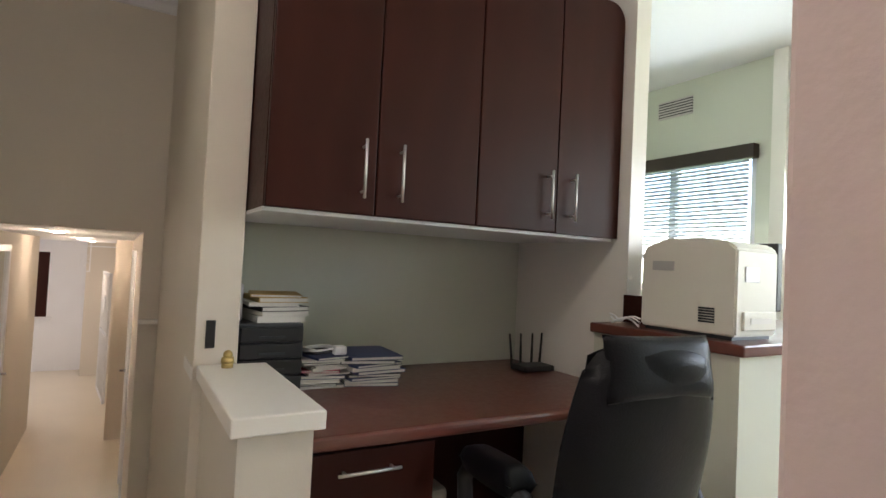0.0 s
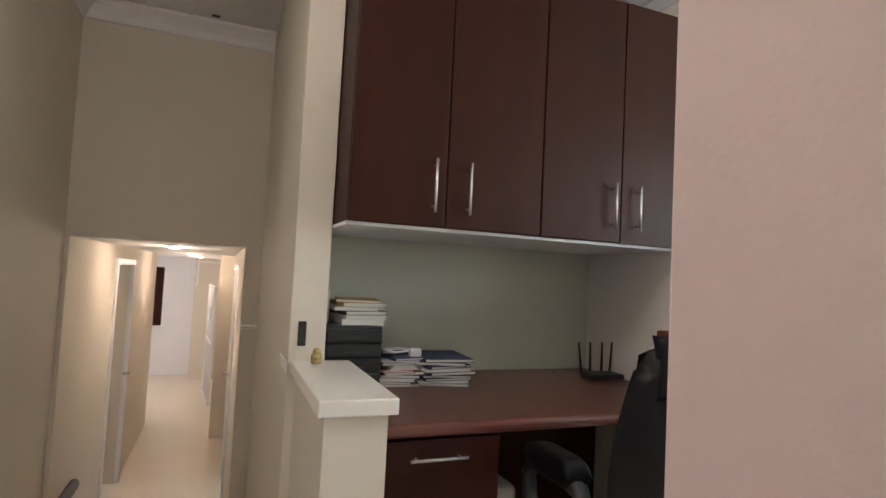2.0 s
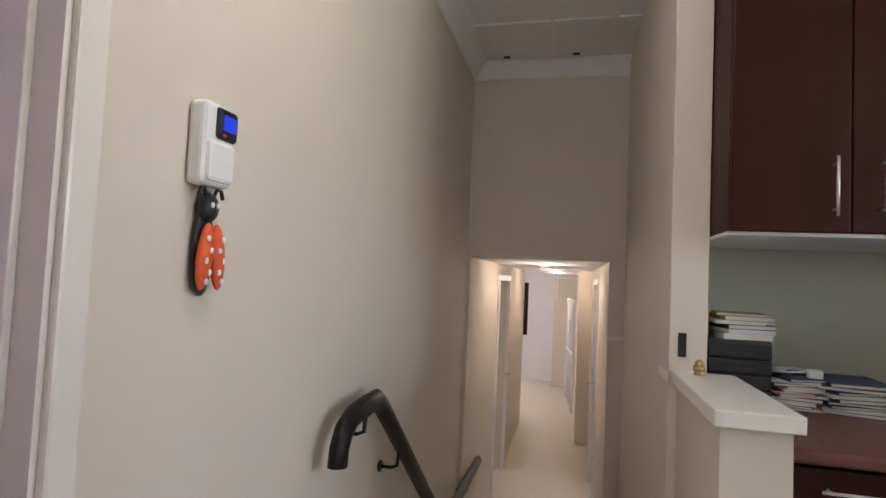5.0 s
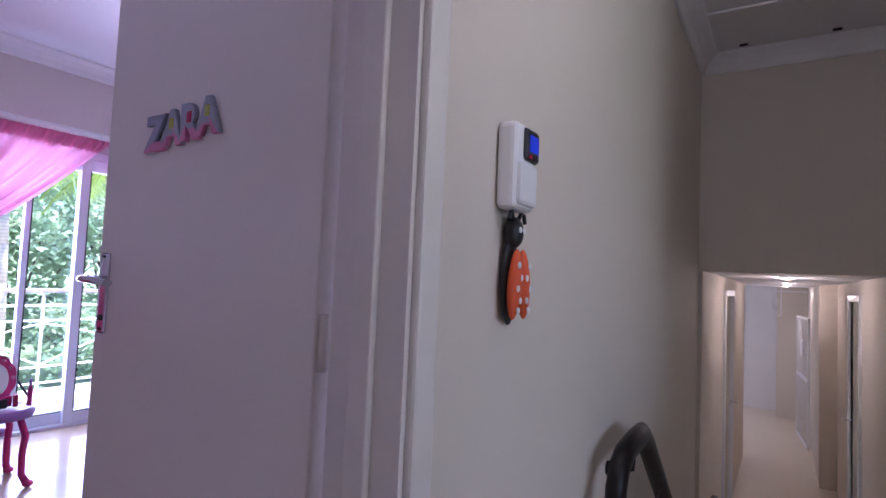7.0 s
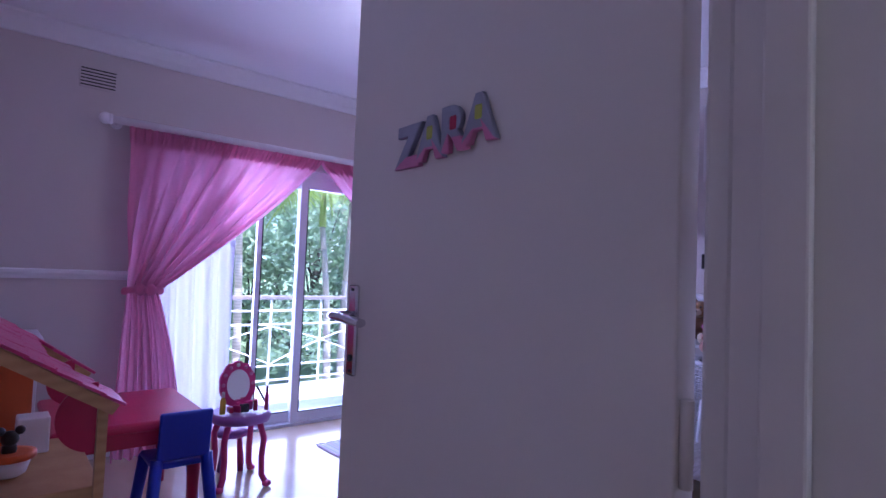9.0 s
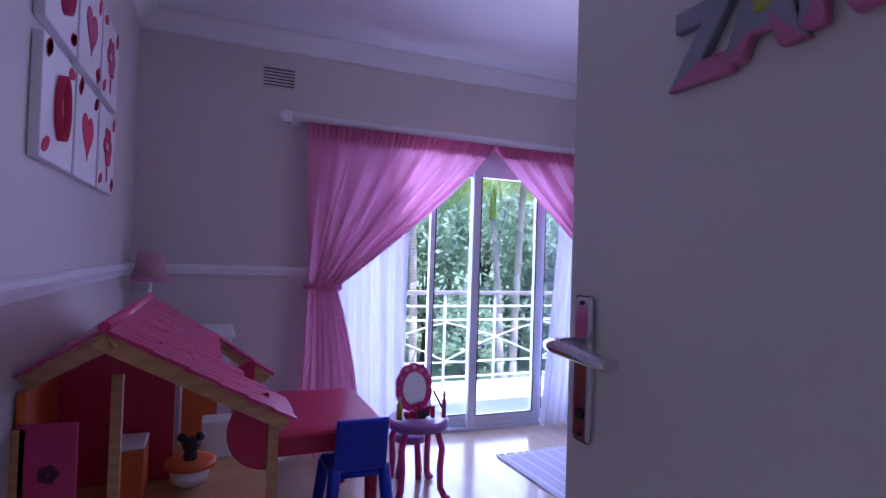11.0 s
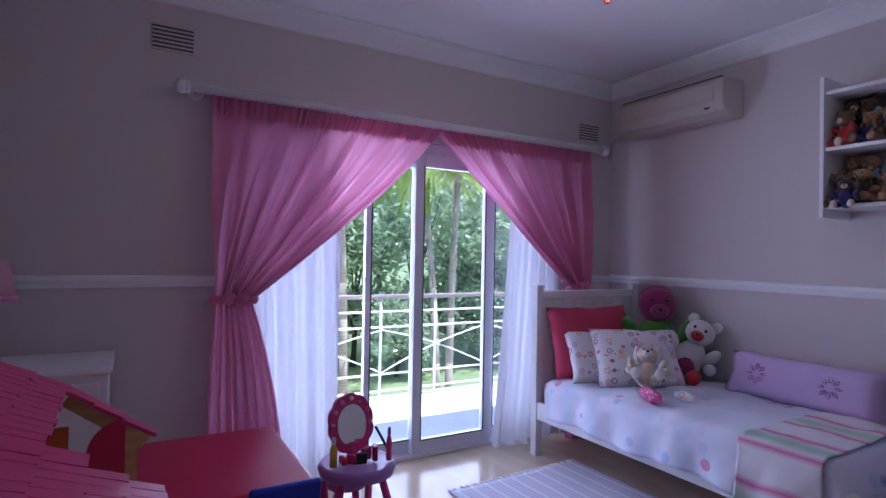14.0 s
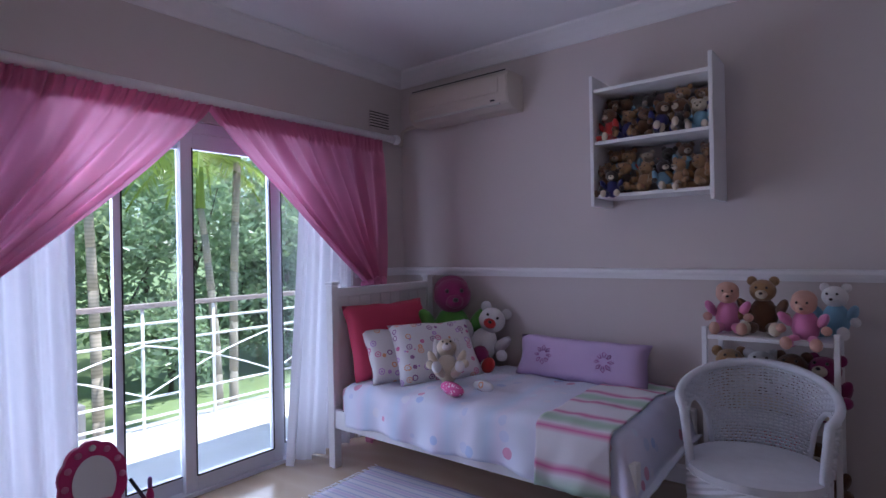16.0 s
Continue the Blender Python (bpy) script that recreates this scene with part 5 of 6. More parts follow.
for r0, r1 in zip(rows, rows[1:]):
    for k in range(N):
        bm.faces.new((r0[k], r0[(k + 1) % N], r1[(k + 1) % N], r1[k]))
skirt = part("woven_skirt", bm, WICKER, wc)
sm = skirt.modifiers.new("thick", "SOLIDIFY")
sm.thickness = 0.008
for a in (0.75, -0.75, 2.35, -2.35):
    bm = bmesh.new()
    rod(bm, (math.sin(a) * 0.25, math.cos(a) * 0.25, 0), (math.sin(a) * 0.22, math.cos(a) * 0.21, 0.39), 0.015, 0.017)
    part("leg", bm, WICKER, wc)
wc.matrix_basis = pose(-2.275, 2.50, 0, 0, 0, 4)

# ---- air conditioner ----
AGED = mat("aged_ivory_plastic", (0.52, 0.46, 0.40), 0.5, var=0.08, bump=0.03)
ac = thing("air_conditioner", (-4.03, 3.05, 2.14), "aged ivory wall-mounted split air conditioner", "air conditioner")
bm = bmesh.new()
out = [(3.138, 2.145), (3.00, 2.145), (2.945, 2.175), (2.93, 2.22), (2.93, 2.345), (2.955, 2.375), (3.138, 2.375)]
prism(bm, out, 0.80, Matrix(((0, 1, 0, -4.44), (1, 0, 0, 0), (0, 0, 1, 0), (0, 0, 0, 1))))
bmesh.ops.bevel(bm, geom=list(bm.edges), offset=0.006, segments=2, affect="EDGES")
part("housing", bm, AGED, ac)
part("front_panel", boxes((-4.41, -3.70, 2.924, 2.932, 2.24, 2.34), bev=0.003), AGED, ac)
part("flap", boxes((-4.40, -3.70, 2.942, 2.958, 2.168, 2.182)), mat("grey_flap", (0.5, 0.49, 0.45), 0.5), ac)
part("display", boxes((-3.76, -3.73, 2.925, 2.931, 2.19, 2.20)), BLACK, ac)
for k in range(5):
    part("grille_slat", boxes((-4.42, -3.66, 2.95 + 0.03 * k, 2.955 + 0.03 * k, 2.374, 2.381)), DGREY, ac)
bm = bmesh.new()
sweep(bm, [(-4.44, 3.11, 2.18), (-4.60, 3.11, 2.18), (-4.66, 3.11, 2.16), (-4.68, 3.11, 2.05)], 0.014)
part("pipe", bm, AGED, ac)

# ---- rug ----
rug = thing("rug", (-3.6, 1.9, 0), "striped woven cotton rug with a fringed edge", "rug")
bm = bmesh.new()


def rug_at(u, v):
    return Vector((-4.205 + 1.30 * v, 1.43 + 0.93 * u, 0.008 + 0.003 * noise.noise(Vector((u * 6, v * 8, 1)))))


sheet(bm, 40, 40, rug_at)
body = part("weave", bm, RUG, rug)
sm = body.modifiers.new("thick", "SOLIDIFY")
sm.thickness = 0.006
FRINGE = mat("white_cotton_fringe", (0.70, 0.70, 0.72), 0.95)
rf = random.Random(2)
fr = [bmesh.new() for _ in range(3)]
for b in fr:
    sweep(b, [(0, 0, 0.006), (-0.02, rf.uniform(-0.008, 0.008), 0.005), (-0.042, rf.uniform(-0.014, 0.014), 0.003)], 0.0028)
tuft = [part("tassel", b, FRINGE, rug) for b in fr]
for k in range(64):
    o = tuft[k] if k < 3 else new("tassel", tuft[k % 3].data)
    o.parent, o.matrix_parent_inverse = rug, Matrix()
    o.matrix_basis = pose(-4.20 + 3.6, 1.437 + 0.0146 * k - 1.9, 0, 0, 0, rf.uniform(-14, 14))
rug.matrix_basis = pose(-3.6, 1.9, 0, 0, 0, 1.5)

# ---- toy vanity and stool ----
va = thing("toy_vanity", (-3.87, 0.80, 0), "pink and lilac plastic toy vanity table with a mirror", "toy vanity")
vx, vy = -3.87, 0.76
bm = bmesh.new()
lathe(bm, [(0.10, 0.335), (0.155, 0.345), (0.165, 0.375), (0.150, 0.395), (0.135, 0.388)], (vx, vy, 0), seg=28)
part("tabletop", bm, LILAC, va)
for a in (0.6, 2.4, 3.9, 5.4):
    cx, cy = vx + 0.12 * math.cos(a), vy + 0.12 * math.sin(a)
    ox, oy = math.cos(a), math.sin(a)
    bm = bmesh.new()
    sweep(bm, [(cx, cy, 0.35), (cx + ox * 0.035, cy + oy * 0.035, 0.26), (cx + ox * 0.025, cy + oy * 0.025, 0.16), (cx + ox * 0.03, cy + oy * 0.03, 0.06), (cx + ox * 0.06, cy + oy * 0.06, 0.018)], 0.017)
    ball(bm, (cx + ox * 0.065, cy + oy * 0.065, 0.018), (0.026, 0.026, 0.018), 10)
    part("leg", bm, MAGENTA, va)
MM = pose(vx - 0.07, vy, 0.53, 0, -8, 0)
bm = bmesh.new()
outline = []
for k in range(60):
    t = k * math.tau / 60
    r = 1 + 0.06 * abs(math.sin(t * 5))
    outline.append((0.098 * r * math.cos(t), 0.125 * r * math.sin(t)))
prism(bm, outline, 0.025, MM @ pose(0, 0, 0, 0, 0, 90))
mf = part("mirror_frame", bm, MAGENTA, va, "scalloped magenta mirror frame")
bm = bmesh.new()
prism(bm, [(0.066 * math.cos(k * math.tau / 32), 0.088 * math.sin(k * math.tau / 32)) for k in range(32)], 0.004, MM @ pose(0.0045, 0, -0.005, 0, 0, 90))
part("mirror", bm, MIRROR, mf, "small oval mirror")
for k in range(7):
    t = math.pi * (k / 6)
    bm = bmesh.new()
    ball(bm, (0, 0, 0), (0.006, 0.011, 0.011), 8)
    bmesh.ops.transform(bm, matrix=MM @ Matrix.Translation((0.004, 0.085 * math.cos(t), 0.108 * math.sin(t))), verts=bm.verts)
    part("bead", bm, WHITE if k == 3 else FUR["pink"], mf)
bm = bmesh.new()
rod(bm, (vx - 0.07, vy, 0.385), (vx - 0.07, vy, 0.43), 0.02)
part("mirror_stem", bm, MAGENTA, va)


def bottle(x, y, z, r, h, mats, label, name):
    b = thing(name, (x, y, z), label, "toy", "things on the vanity")
    bm = bmesh.new()
    lathe(bm, [(r, 0), (r, h * 0.6), (r * 0.55, h * 0.72), (r * 0.5, h * 0.75)], (x, y, z), 12)
    part("bottle_body", bm, mats[0], b)
    bm = bmesh.new()
    lathe(bm, [(r * 0.6, h * 0.752), (r * 0.6, h * 0.95), (r * 0.35, h)], (x, y, z), 12)
    part("cap", bm, mats[1], b)


bottle(vx + 0.03, vy - 0.115, 0.396, 0.016, 0.12, (FUR["yellow"], FUR["white"]), "yellow toy perfume bottle on the vanity", "toy_bottle")
bottle(vx + 0.06, vy + 0.12, 0.396, 0.012, 0.14, (MAGENTA, LILAC), "tall pink toy brush standing on the vanity", "toy_brush")
for k in range(5):
    bm = bmesh.new()
    box(bm, -0.025, 0.025, -0.012, 0.012, 0, 0.03 + 0.008 * k, bev=0.006)
    o = tagged(obj("toy_trinket", bm, (CRIMSON, HOTPINK, BLACK, MAGENTA, CRIMSON)[k]), "small pink toy trinket on the vanity", "toy", "things on the vanity")
    o.matrix_basis = pose(vx + 0.02 + 0.015 * (k % 3), vy - 0.07 + 0.034 * k, 0.397, 0, 0, 40 * k)
bm = bmesh.new()
rod(bm, (vx - 0.02, vy + 0.09, 0.52), (vx + 0.03, vy + 0.14, 0.41), 0.006)
tagged(obj("toy_wand", bm, DGREY), "grey toy hair wand leaning on the vanity", "toy")
stl = thing("toy_stool", (-4.12, 0.80, 0), "pink and lilac toy stool", "stool")
bm = bmesh.new()
lathe(bm, [(0.07, 0.19), (0.095, 0.20), (0.098, 0.225), (0.06, 0.24), (0.01, 0.243)], (-4.10, 0.80, 0), 24)
part("seat", bm, LILAC, stl)
for k in range(4):
    a = k * math.tau / 4 + 0.4
    bm = bmesh.new()
    rod(bm, (-4.10 + 0.08 * math.cos(a), 0.80 + 0.08 * math.sin(a), 0.0), (-4.10 + 0.055 * math.cos(a), 0.80 + 0.055 * math.sin(a), 0.20), 0.018, 0.014)
    part("leg", bm, LILAC if k % 2 else MAGENTA, stl)

# ---- red table, blue chair ----
tb = thing("play_table", (-3.8, 0.15, 0), "crimson plastic children's table with rounded corners", "table")
bm = bmesh.new()
box(bm, -4.18, -3.47, -0.16, 0.475, 0.455, 0.50, bev=0.02, seg=3)
part("tabletop", bm, CRIMSON, tb)
part("apron", boxes((-4.13, -3.52, -0.11, 0.425, 0.38, 0.455), bev=0.008), CRIMSON, tb)
for x in (-4.12, -3.52):
    for y in (-0.10, 0.415):
        bm = bmesh.new()
        rod(bm, (x, y, 0), (x, y, 0.40), 0.022, 0.035)
        part("leg", bm, CRIMSON, tb)
bc = thing("play_chair", (0, 0, 0), "cobalt blue plastic children's chair", "chair")
bm = bmesh.new()
box(bm, -0.13, 0.13, -0.14, 0.12, 0.285, 0.31, bev=0.010, seg=3)
part("seat", bm, COBALT, bc)
bm = bmesh.new()
box(bm, -0.118, 0.118, -0.012, 0.012, 0, 0.215, bev=0.010, seg=3, m=pose(0, -0.145, 0.325, 8, 0, 0))
part("backrest", bm, COBALT, bc)
for s in (-1, 1):
    for y, dy in ((-0.13, -0.05), (0.10, 0.03)):
        bm = bmesh.new()
        rod(bm, (s * 0.145, y + dy, 0), (s * 0.11, y, 0.33 if dy < 0 else 0.29), 0.026, 0.030, seg=8)
        part("leg", bm, COBALT, bc)
bc.matrix_basis = pose(-3.57, 0.34, 0, 0, 0, 90) @ Matrix.Diagonal((0.95, 1, 1.02, 1))

# ---- toy house ----
th = thing("toy_house", (-3.0, -0.40, 0), "wooden toy house with a pink shingled roof", "toy house")
RY, RZ, EY, EZ = -0.452, 1.058, -0.04, 0.75
LEY, LEZ = -0.692, 0.90
XE = -2.77
part("base_floor", boxes((-3.42, -2.80, -0.69, -0.075, 0.46, 0.50), bev=0.004), PINE, th)
part("lower_floor", boxes((-3.42, -2.80, -0.69, -0.075, 0.03, 0.06), bev=0.004), PINE, th)
part("back_wall", boxes((-3.42, -2.80, -0.695, -0.675, 0.06, 0.86)), ORANGE, th)
part("partition", boxes((-3.12, -3.10, -0.67, -0.36, 0.50, 0.86)), CRIMSON, th)
for x, y in ((-2.80, -0.085), (-3.40, -0.085), (-2.80, -0.685), (-3.40, -0.685)):
    part("corner_post", boxes((x - 0.014, x + 0.014, y - 0.014, y + 0.014, 0.0, 0.775)), PINE, th)
part("inner_post", boxes((-2.815, -2.79, -0.492, -0.466, 0.50, 1.0)), PINE, th)


def roof_plate(corners, off, thick):
    """A flat board from four corners, in order round its edge, raised off them by off."""
    c = [Vector(p) for p in corners]
    n = (c[1] - c[0]).cross(c[3] - c[0]).normalized()
    n = n if n.z > 0 else -n
    bm = bmesh.new()
    lo = [bm.verts.new(p + n * off) for p in c]
    hi = [bm.verts.new(p + n * (off + thick)) for p in c]
    bm.faces.new(lo[::-1])
    bm.faces.new(hi)
    for k in range(4):
        bm.faces.new((lo[k], lo[(k + 1) % 4], hi[(k + 1) % 4], hi[k]))
    return bm


def on_roof(side, u, f):
    """A point of the roof: u from ridge to eave, f along it from the front edge, in metres."""
    y1, z1 = (EY, EZ) if side == 0 else (LEY, LEZ)
    return Vector((-2.40 + (XE + 2.40) * u - f, RY + (y1 - RY) * u, RZ + (z1 - RZ) * u))


for side in (0, 1):
    part("roof_beam", roof_plate([on_roof(side, 0, 0.01), on_roof(side, 1, 0.01), on_roof(side, 1, 0.035), on_roof(side, 0, 0.035)], -0.036, 0.035), PINE, th)
part("roof_beam", roof_plate([on_roof(0, 0.55, 0.80), on_roof(0, 1, 0.63), on_roof(0, 1, 0.66), on_roof(0, 0.55, 0.83)], -0.036, 0.035), PINE, th)
bm = bmesh.new()
sweep(bm, [on_roof(0, 0, -0.002) + Vector((0, 0, 0.012)), on_roof(0, 0, 0.85) + Vector((0, 0, 0.012))], 0.012)
part("ridge_cap", bm, HOTPINK, th)
bm = bmesh.new()
prism(bm, [(-0.60, 0.90), (-0.24, 0.90), (RY, 1.01)], 0.012, Matrix(((0, 1, 0, -2.80), (1, 0, 0, 0), (0, 0, 1, 0), (0, 0, 0, 1))))
part("gable", bm, CRIMSON, th)
rs = random.Random(4)
rows_n = 6
for side in (0, 1):
    for k in range(rows_n):
        u0, u1 = k / rows_n, min(1.03, (k + 1) / rows_n + 0.03)
        length = 0.84 if (side or k < 3) else (0.33, 0.26, 0.24)[k - 3]
        n = max(4, round(length / 0.042))
        for j in range(n):
            f0, f1 = length * j / n, length * (j + 0.94) / n
            v0, v1 = u0, u1 + rs.uniform(-0.008, 0.008)
            up = Vector((0, 0, 0.004 + rs.uniform(0, 0.002)))
            part("shingle", roof_plate([on_roof(side, v0, f0), on_roof(side, v1, f0) + up, on_roof(side, v1, f1) + up, on_roof(side, v0, f1)], 0.0, 0.008), HOTPINK, th)
for k in range(3):
    u0, u1 = 0.50 + 0.165 * k, 0.70 + 0.165 * k
    part("shingle", roof_plate([on_roof(0, u0, 0.775 - 0.05 * k), on_roof(0, u1, 0.74 - 0.05 * k), on_roof(0, u1, 0.80 - 0.05 * k), on_roof(0, u0, 0.84 - 0.05 * k)], 0.0, 0.010), HOTPINK, th)
bm = bmesh.new()
prism(bm, [(-0.10 - 0.11 * math.sin(k * math.pi / 20), 0.715 + 0.11 * math.cos(k * math.pi / 20)) for k in range(21)], 0.010, Matrix(((0, 1, 0, -2.815), (1, 0, 0, 0), (0, 0, 1, 0), (0, 0, 0, 1))))
part("rounded_side", bm, CRIMSON, th, "half-round dark pink side board")
bm = bmesh.new()
prism(bm, [(-0.10 - 0.09 * math.sin(k * math.pi / 20), 0.72 + 0.09 * math.cos(k * math.pi / 20)) for k in range(21)], 0.010, Matrix(((0, 1, 0, -3.40), (1, 0, 0, 0), (0, 0, 1, 0), (0, 0, 0, 1))))
part("rounded_side", bm, CRIMSON, th, "half-round dark pink side board")
bm = bmesh.new()
box(bm, -2.800, -2.786, -0.688, -0.56, 0.545, 0.785, bev=0.006)
sh = part("shutter", bm, HOTPINK, th, "pink half door with a flower cut-out")
# Dark discs laid on the half door stand for shade in its cut-out.
bm = bmesh.new()
for k in range(5):
    rod(bm, (-2.785, -0.62 + 0.014 * math.cos(k * 1.257), 0.66 + 0.014 * math.sin(k * 1.257)), (-2.7835, -0.62 + 0.014 * math.cos(k * 1.257), 0.66 + 0.014 * math.sin(k * 1.257)), 0.011)
part("flower_hole", bm, mat("dark_plum_cutout", (0.12, 0.01, 0.05), 0.6), sh)
part("back_panel", boxes((-3.42, -3.405, -0.69, -0.44, 0.50, 0.90), (-3.42, -3.405, -0.36, -0.23, 0.50, 0.80)), ORANGE, th)
bm = bmesh.new()
sheet(bm, 24, 6, lambda u, v: Vector((-3.36 + 0.010 * math.sin(u * 22), -0.45 + 0.10 * u, 0.86 - 0.34 * v)))
part("toy_curtain", bm, PLASTERW, th, "white cloth curtain")

def tub(x, y, z):
    t = thing("toy_bathtub", (x, y, z), "orange and white toy bathtub with a small figure", "toy")
    bm = bmesh.new()
    lathe(bm, [(0.035, 0), (0.05, 0.01), (0.065, 0.06), (0.058, 0.06), (0.04, 0.02)], (x, y, z), 20)
    part("basin", bm, WHITE, t)
    bm = bmesh.new()
    lathe(bm, [(0.055, 0.06), (0.075, 0.058), (0.075, 0.075), (0.055, 0.075)], (x, y, z), 20)
    part("rim", bm, ORANGE, t)


tub(-3.04, -0.305, 0.50)
bm = bmesh.new()
ball(bm, (-3.04, -0.305, 0.62), 0.026, 12)
for s in (-1, 1):
    ball(bm, (-3.04, -0.305 + s * 0.026, 0.645), 0.015, 10)
ball(bm, (-3.04, -0.305, 0.585), (0.018, 0.022, 0.028), 10)
tagged(obj("toy_figure", bm, BLACK), "small black toy figure in the bathtub", "toy")
solid("toy_cabinet", ORANGE, "orange toy cabinet in the toy house", "toy", boxes=[(-3.08, -2.95, -0.50, -0.425, 0.50, 0.645)], bev=0.004)
solid("toy_basin", WHITE, "white toy basin on the toy cabinet", "toy", boxes=[(-3.08, -2.95, -0.50, -0.425, 0.646, 0.66)], bev=0.004)
solid("toy_stove", WHITE, "white and red toy stove in the toy house", "toy", boxes=[(-3.34, -3.24, -0.28, -0.18, 0.50, 0.63)], bev=0.006)

# ---- white cabinet, lamp, pictures, chandelier ----
wcab = thing("bedside_cabinet", (-4.45, -0.40, 0), "white painted bedside cabinet in the corner", "cabinet")
part("body", boxes((-4.66, -4.25, -0.66, -0.16, 0.0, 0.775), bev=0.004), WHITE, wcab)
part("top", boxes((-4.68, -4.23, -0.675, -0.145, 0.776, 0.80), bev=0.005), WHITE, wcab)
for z0 in (0.06, 0.42):
    d = part("drawer", boxes((-4.249, -4.235, -0.63, -0.19, z0, z0 + 0.32), bev=0.004), WHITE, wcab)
    bm = bmesh.new()
    ball(bm, (-4.225, -0.41, z0 + 0.16), 0.014)
    part("knob", bm, WHITE, d)
tl = thing("table_lamp", (-4.45, -0.575, 0.80), "small table lamp with a pale pink shade, unlit", "lamp")
bm = bmesh.new()
lathe(bm, [(0.055, 0.0), (0.055, 0.012), (0.018, 0.03), (0.026, 0.10), (0.012, 0.20), (0.012, 0.275)], (-4.45, -0.575, 0.801), 18)
part("base", bm, WHITE, tl)
SHADE = see_through(mat("pink_lampshade_cloth", (0.66, 0.40, 0.46), 0.85), (0.8, 0.5, 0.55), 0.3)
bm = bmesh.new()
lathe(bm, [(0.088, 0.0), (0.060, 0.145), (0.057, 0.145), (0.085, 0.0)], (-4.45, -0.575, 1.072), 24)
part("shade", bm, SHADE, tl)
bm = bmesh.new()
lathe(bm, [(0.089, -0.012), (0.091, -0.012), (0.091, 0.01), (0.087, 0.01)], (-4.45, -0.575, 1.072), 24)
part("trim_band", bm, FUR["pink"], tl)


def canvas(cx, cz, motif):
    c = thing("canvas_picture", (cx, -0.69, cz - 0.16), "small white canvas painted with a red and pink motif", "picture", "canvases on the wall")
    part("canvas", boxes((cx - 0.165, cx + 0.165, -0.699, -0.672, cz - 0.16, cz + 0.16), bev=0.003), PLASTERW, c)
    rr = random.Random(motif)
    bm = bmesh.new()
    if motif % 3 == 0:
        pts = [(0.085 * math.sin(t) ** 3, 0.085 * (0.81 * math.cos(t) - 0.31 * math.cos(2 * t) - 0.12 * math.cos(3 * t) - 0.06 * math.cos(4 * t))) for t in [k * math.tau / 28 for k in range(28)]]
        prism(bm, pts, 0.002, pose(cx, -0.6715, cz))
    elif motif % 3 == 1:
        for k in range(6):
            a = k * math.tau / 6
            petal = bmesh.new()
            prism(petal, [(0.05 * math.cos(a) + 0.030 * math.cos(t), 0.05 * math.sin(a) + 0.030 * math.sin(t)) for t in [j * math.tau / 14 for j in range(14)]], 0.002, pose(cx, -0.6715 + 0.0006 * k, cz + 0.02))
            part("petal", petal, HOTPINK if motif % 2 else REDPRINT, c)
        prism(bm, [(-0.008, -0.12), (0.008, -0.12), (0.008, -0.03), (-0.008, -0.03)], 0.002, pose(cx, -0.671, cz))
    else:
        sweep(bm, [(cx + 0.05 * math.cos(k * math.tau / 24), -0.670, cz + 0.09 * math.sin(k * math.tau / 24)) for k in range(24)], [(0.002, 0.018), (-0.002, 0.018), (-0.002, -0.018), (0.002, -0.018)], closed=True, up=(0, 1, 0))
    part("motif", bm, HOTPINK if motif % 2 else REDPRINT, c)
    for k in range(4):
        bm = bmesh.new()
        x, zz = cx + rr.choice((-0.12, 0.12)), cz + rr.choice((-0.12, 0.13))
        prism(bm, [(0.03 * math.cos(t) * (1 + 0.3 * rr.random()), 0.016 * math.sin(t) * (1 + 0.3 * rr.random())) for t in [j * math.tau / 10 for j in range(10)]], 0.002, pose(x, -0.6712, zz, 0, rr.uniform(0, 90), 0))
        part("brush_mark", bm, REDPRINT, c)


for i in range(3):
    for j in range(2):
        canvas(-3.685 + 0.36 * i, 1.61 + 0.355 * j, 4 + i * 2 + j * 3)

ch = thing("chandelier", (-3.02, 1.33, 2.6), "small chandelier with red beads and one lit bulb", "chandelier")
REDG = mat("red_glass_beads", (0.42, 0.05, 0.03), 0.15, coat=0.5)
bm = bmesh.new()
rod(bm, (-3.02, 1.33, 2.36), (-3.02, 1.33, 2.598), 0.008)
lathe(bm, [(0.05, 0.0), (0.05, 0.012), (0.01, 0.02)], (-3.02, 1.33, 2.575))
part("stem", bm, REDG, ch)
bm = bmesh.new()
lathe(bm, [(0.01, 0.0), (0.04, 0.03), (0.05, 0.06), (0.02, 0.09)], (-3.02, 1.33, 2.25))
part("bowl", bm, REDG, ch)
BULB = glow("lit_bulb", (1.0, 0.88, 0.75), 9)
for k in range(4):
    a = k * math.tau / 4 + 0.9
    ox, oy = math.cos(a), math.sin(a)
    bm = bmesh.new()
    sweep(bm, [(-3.02 + ox * r, 1.33 + oy * r, z) for r, z in ((0.02, 2.30), (0.07, 2.25), (0.12, 2.26), (0.14, 2.30))], 0.006)
    arm = part("arm", bm, REDG, ch)
    bm = bmesh.new()
    ball(bm, (-3.02 + ox * 0.14, 1.33 + oy * 0.14, 2.335), (0.022, 0.022, 0.034), 12)
    part("bulb", bm, BULB, arm)
    for j in range(3):
        bm = bmesh.new()
        ball(bm, (-3.02 + ox * (0.05 + 0.03 * j), 1.33 + oy * (0.05 + 0.03 * j), 2.215 - 0.01 * (j % 2)), 0.011, 10)
        part("bead", bm, REDG, arm)
lamp("chandelier_light", "POINT", 1.3, (1.0, 0.86, 0.72), pose(-3.02, 1.33, 2.20), r=0.06)

# ---- outside ----
setting("ground", GRASS, "sunlit mown lawn", (-400, 400, -400, 400, -1.6, -1.5))
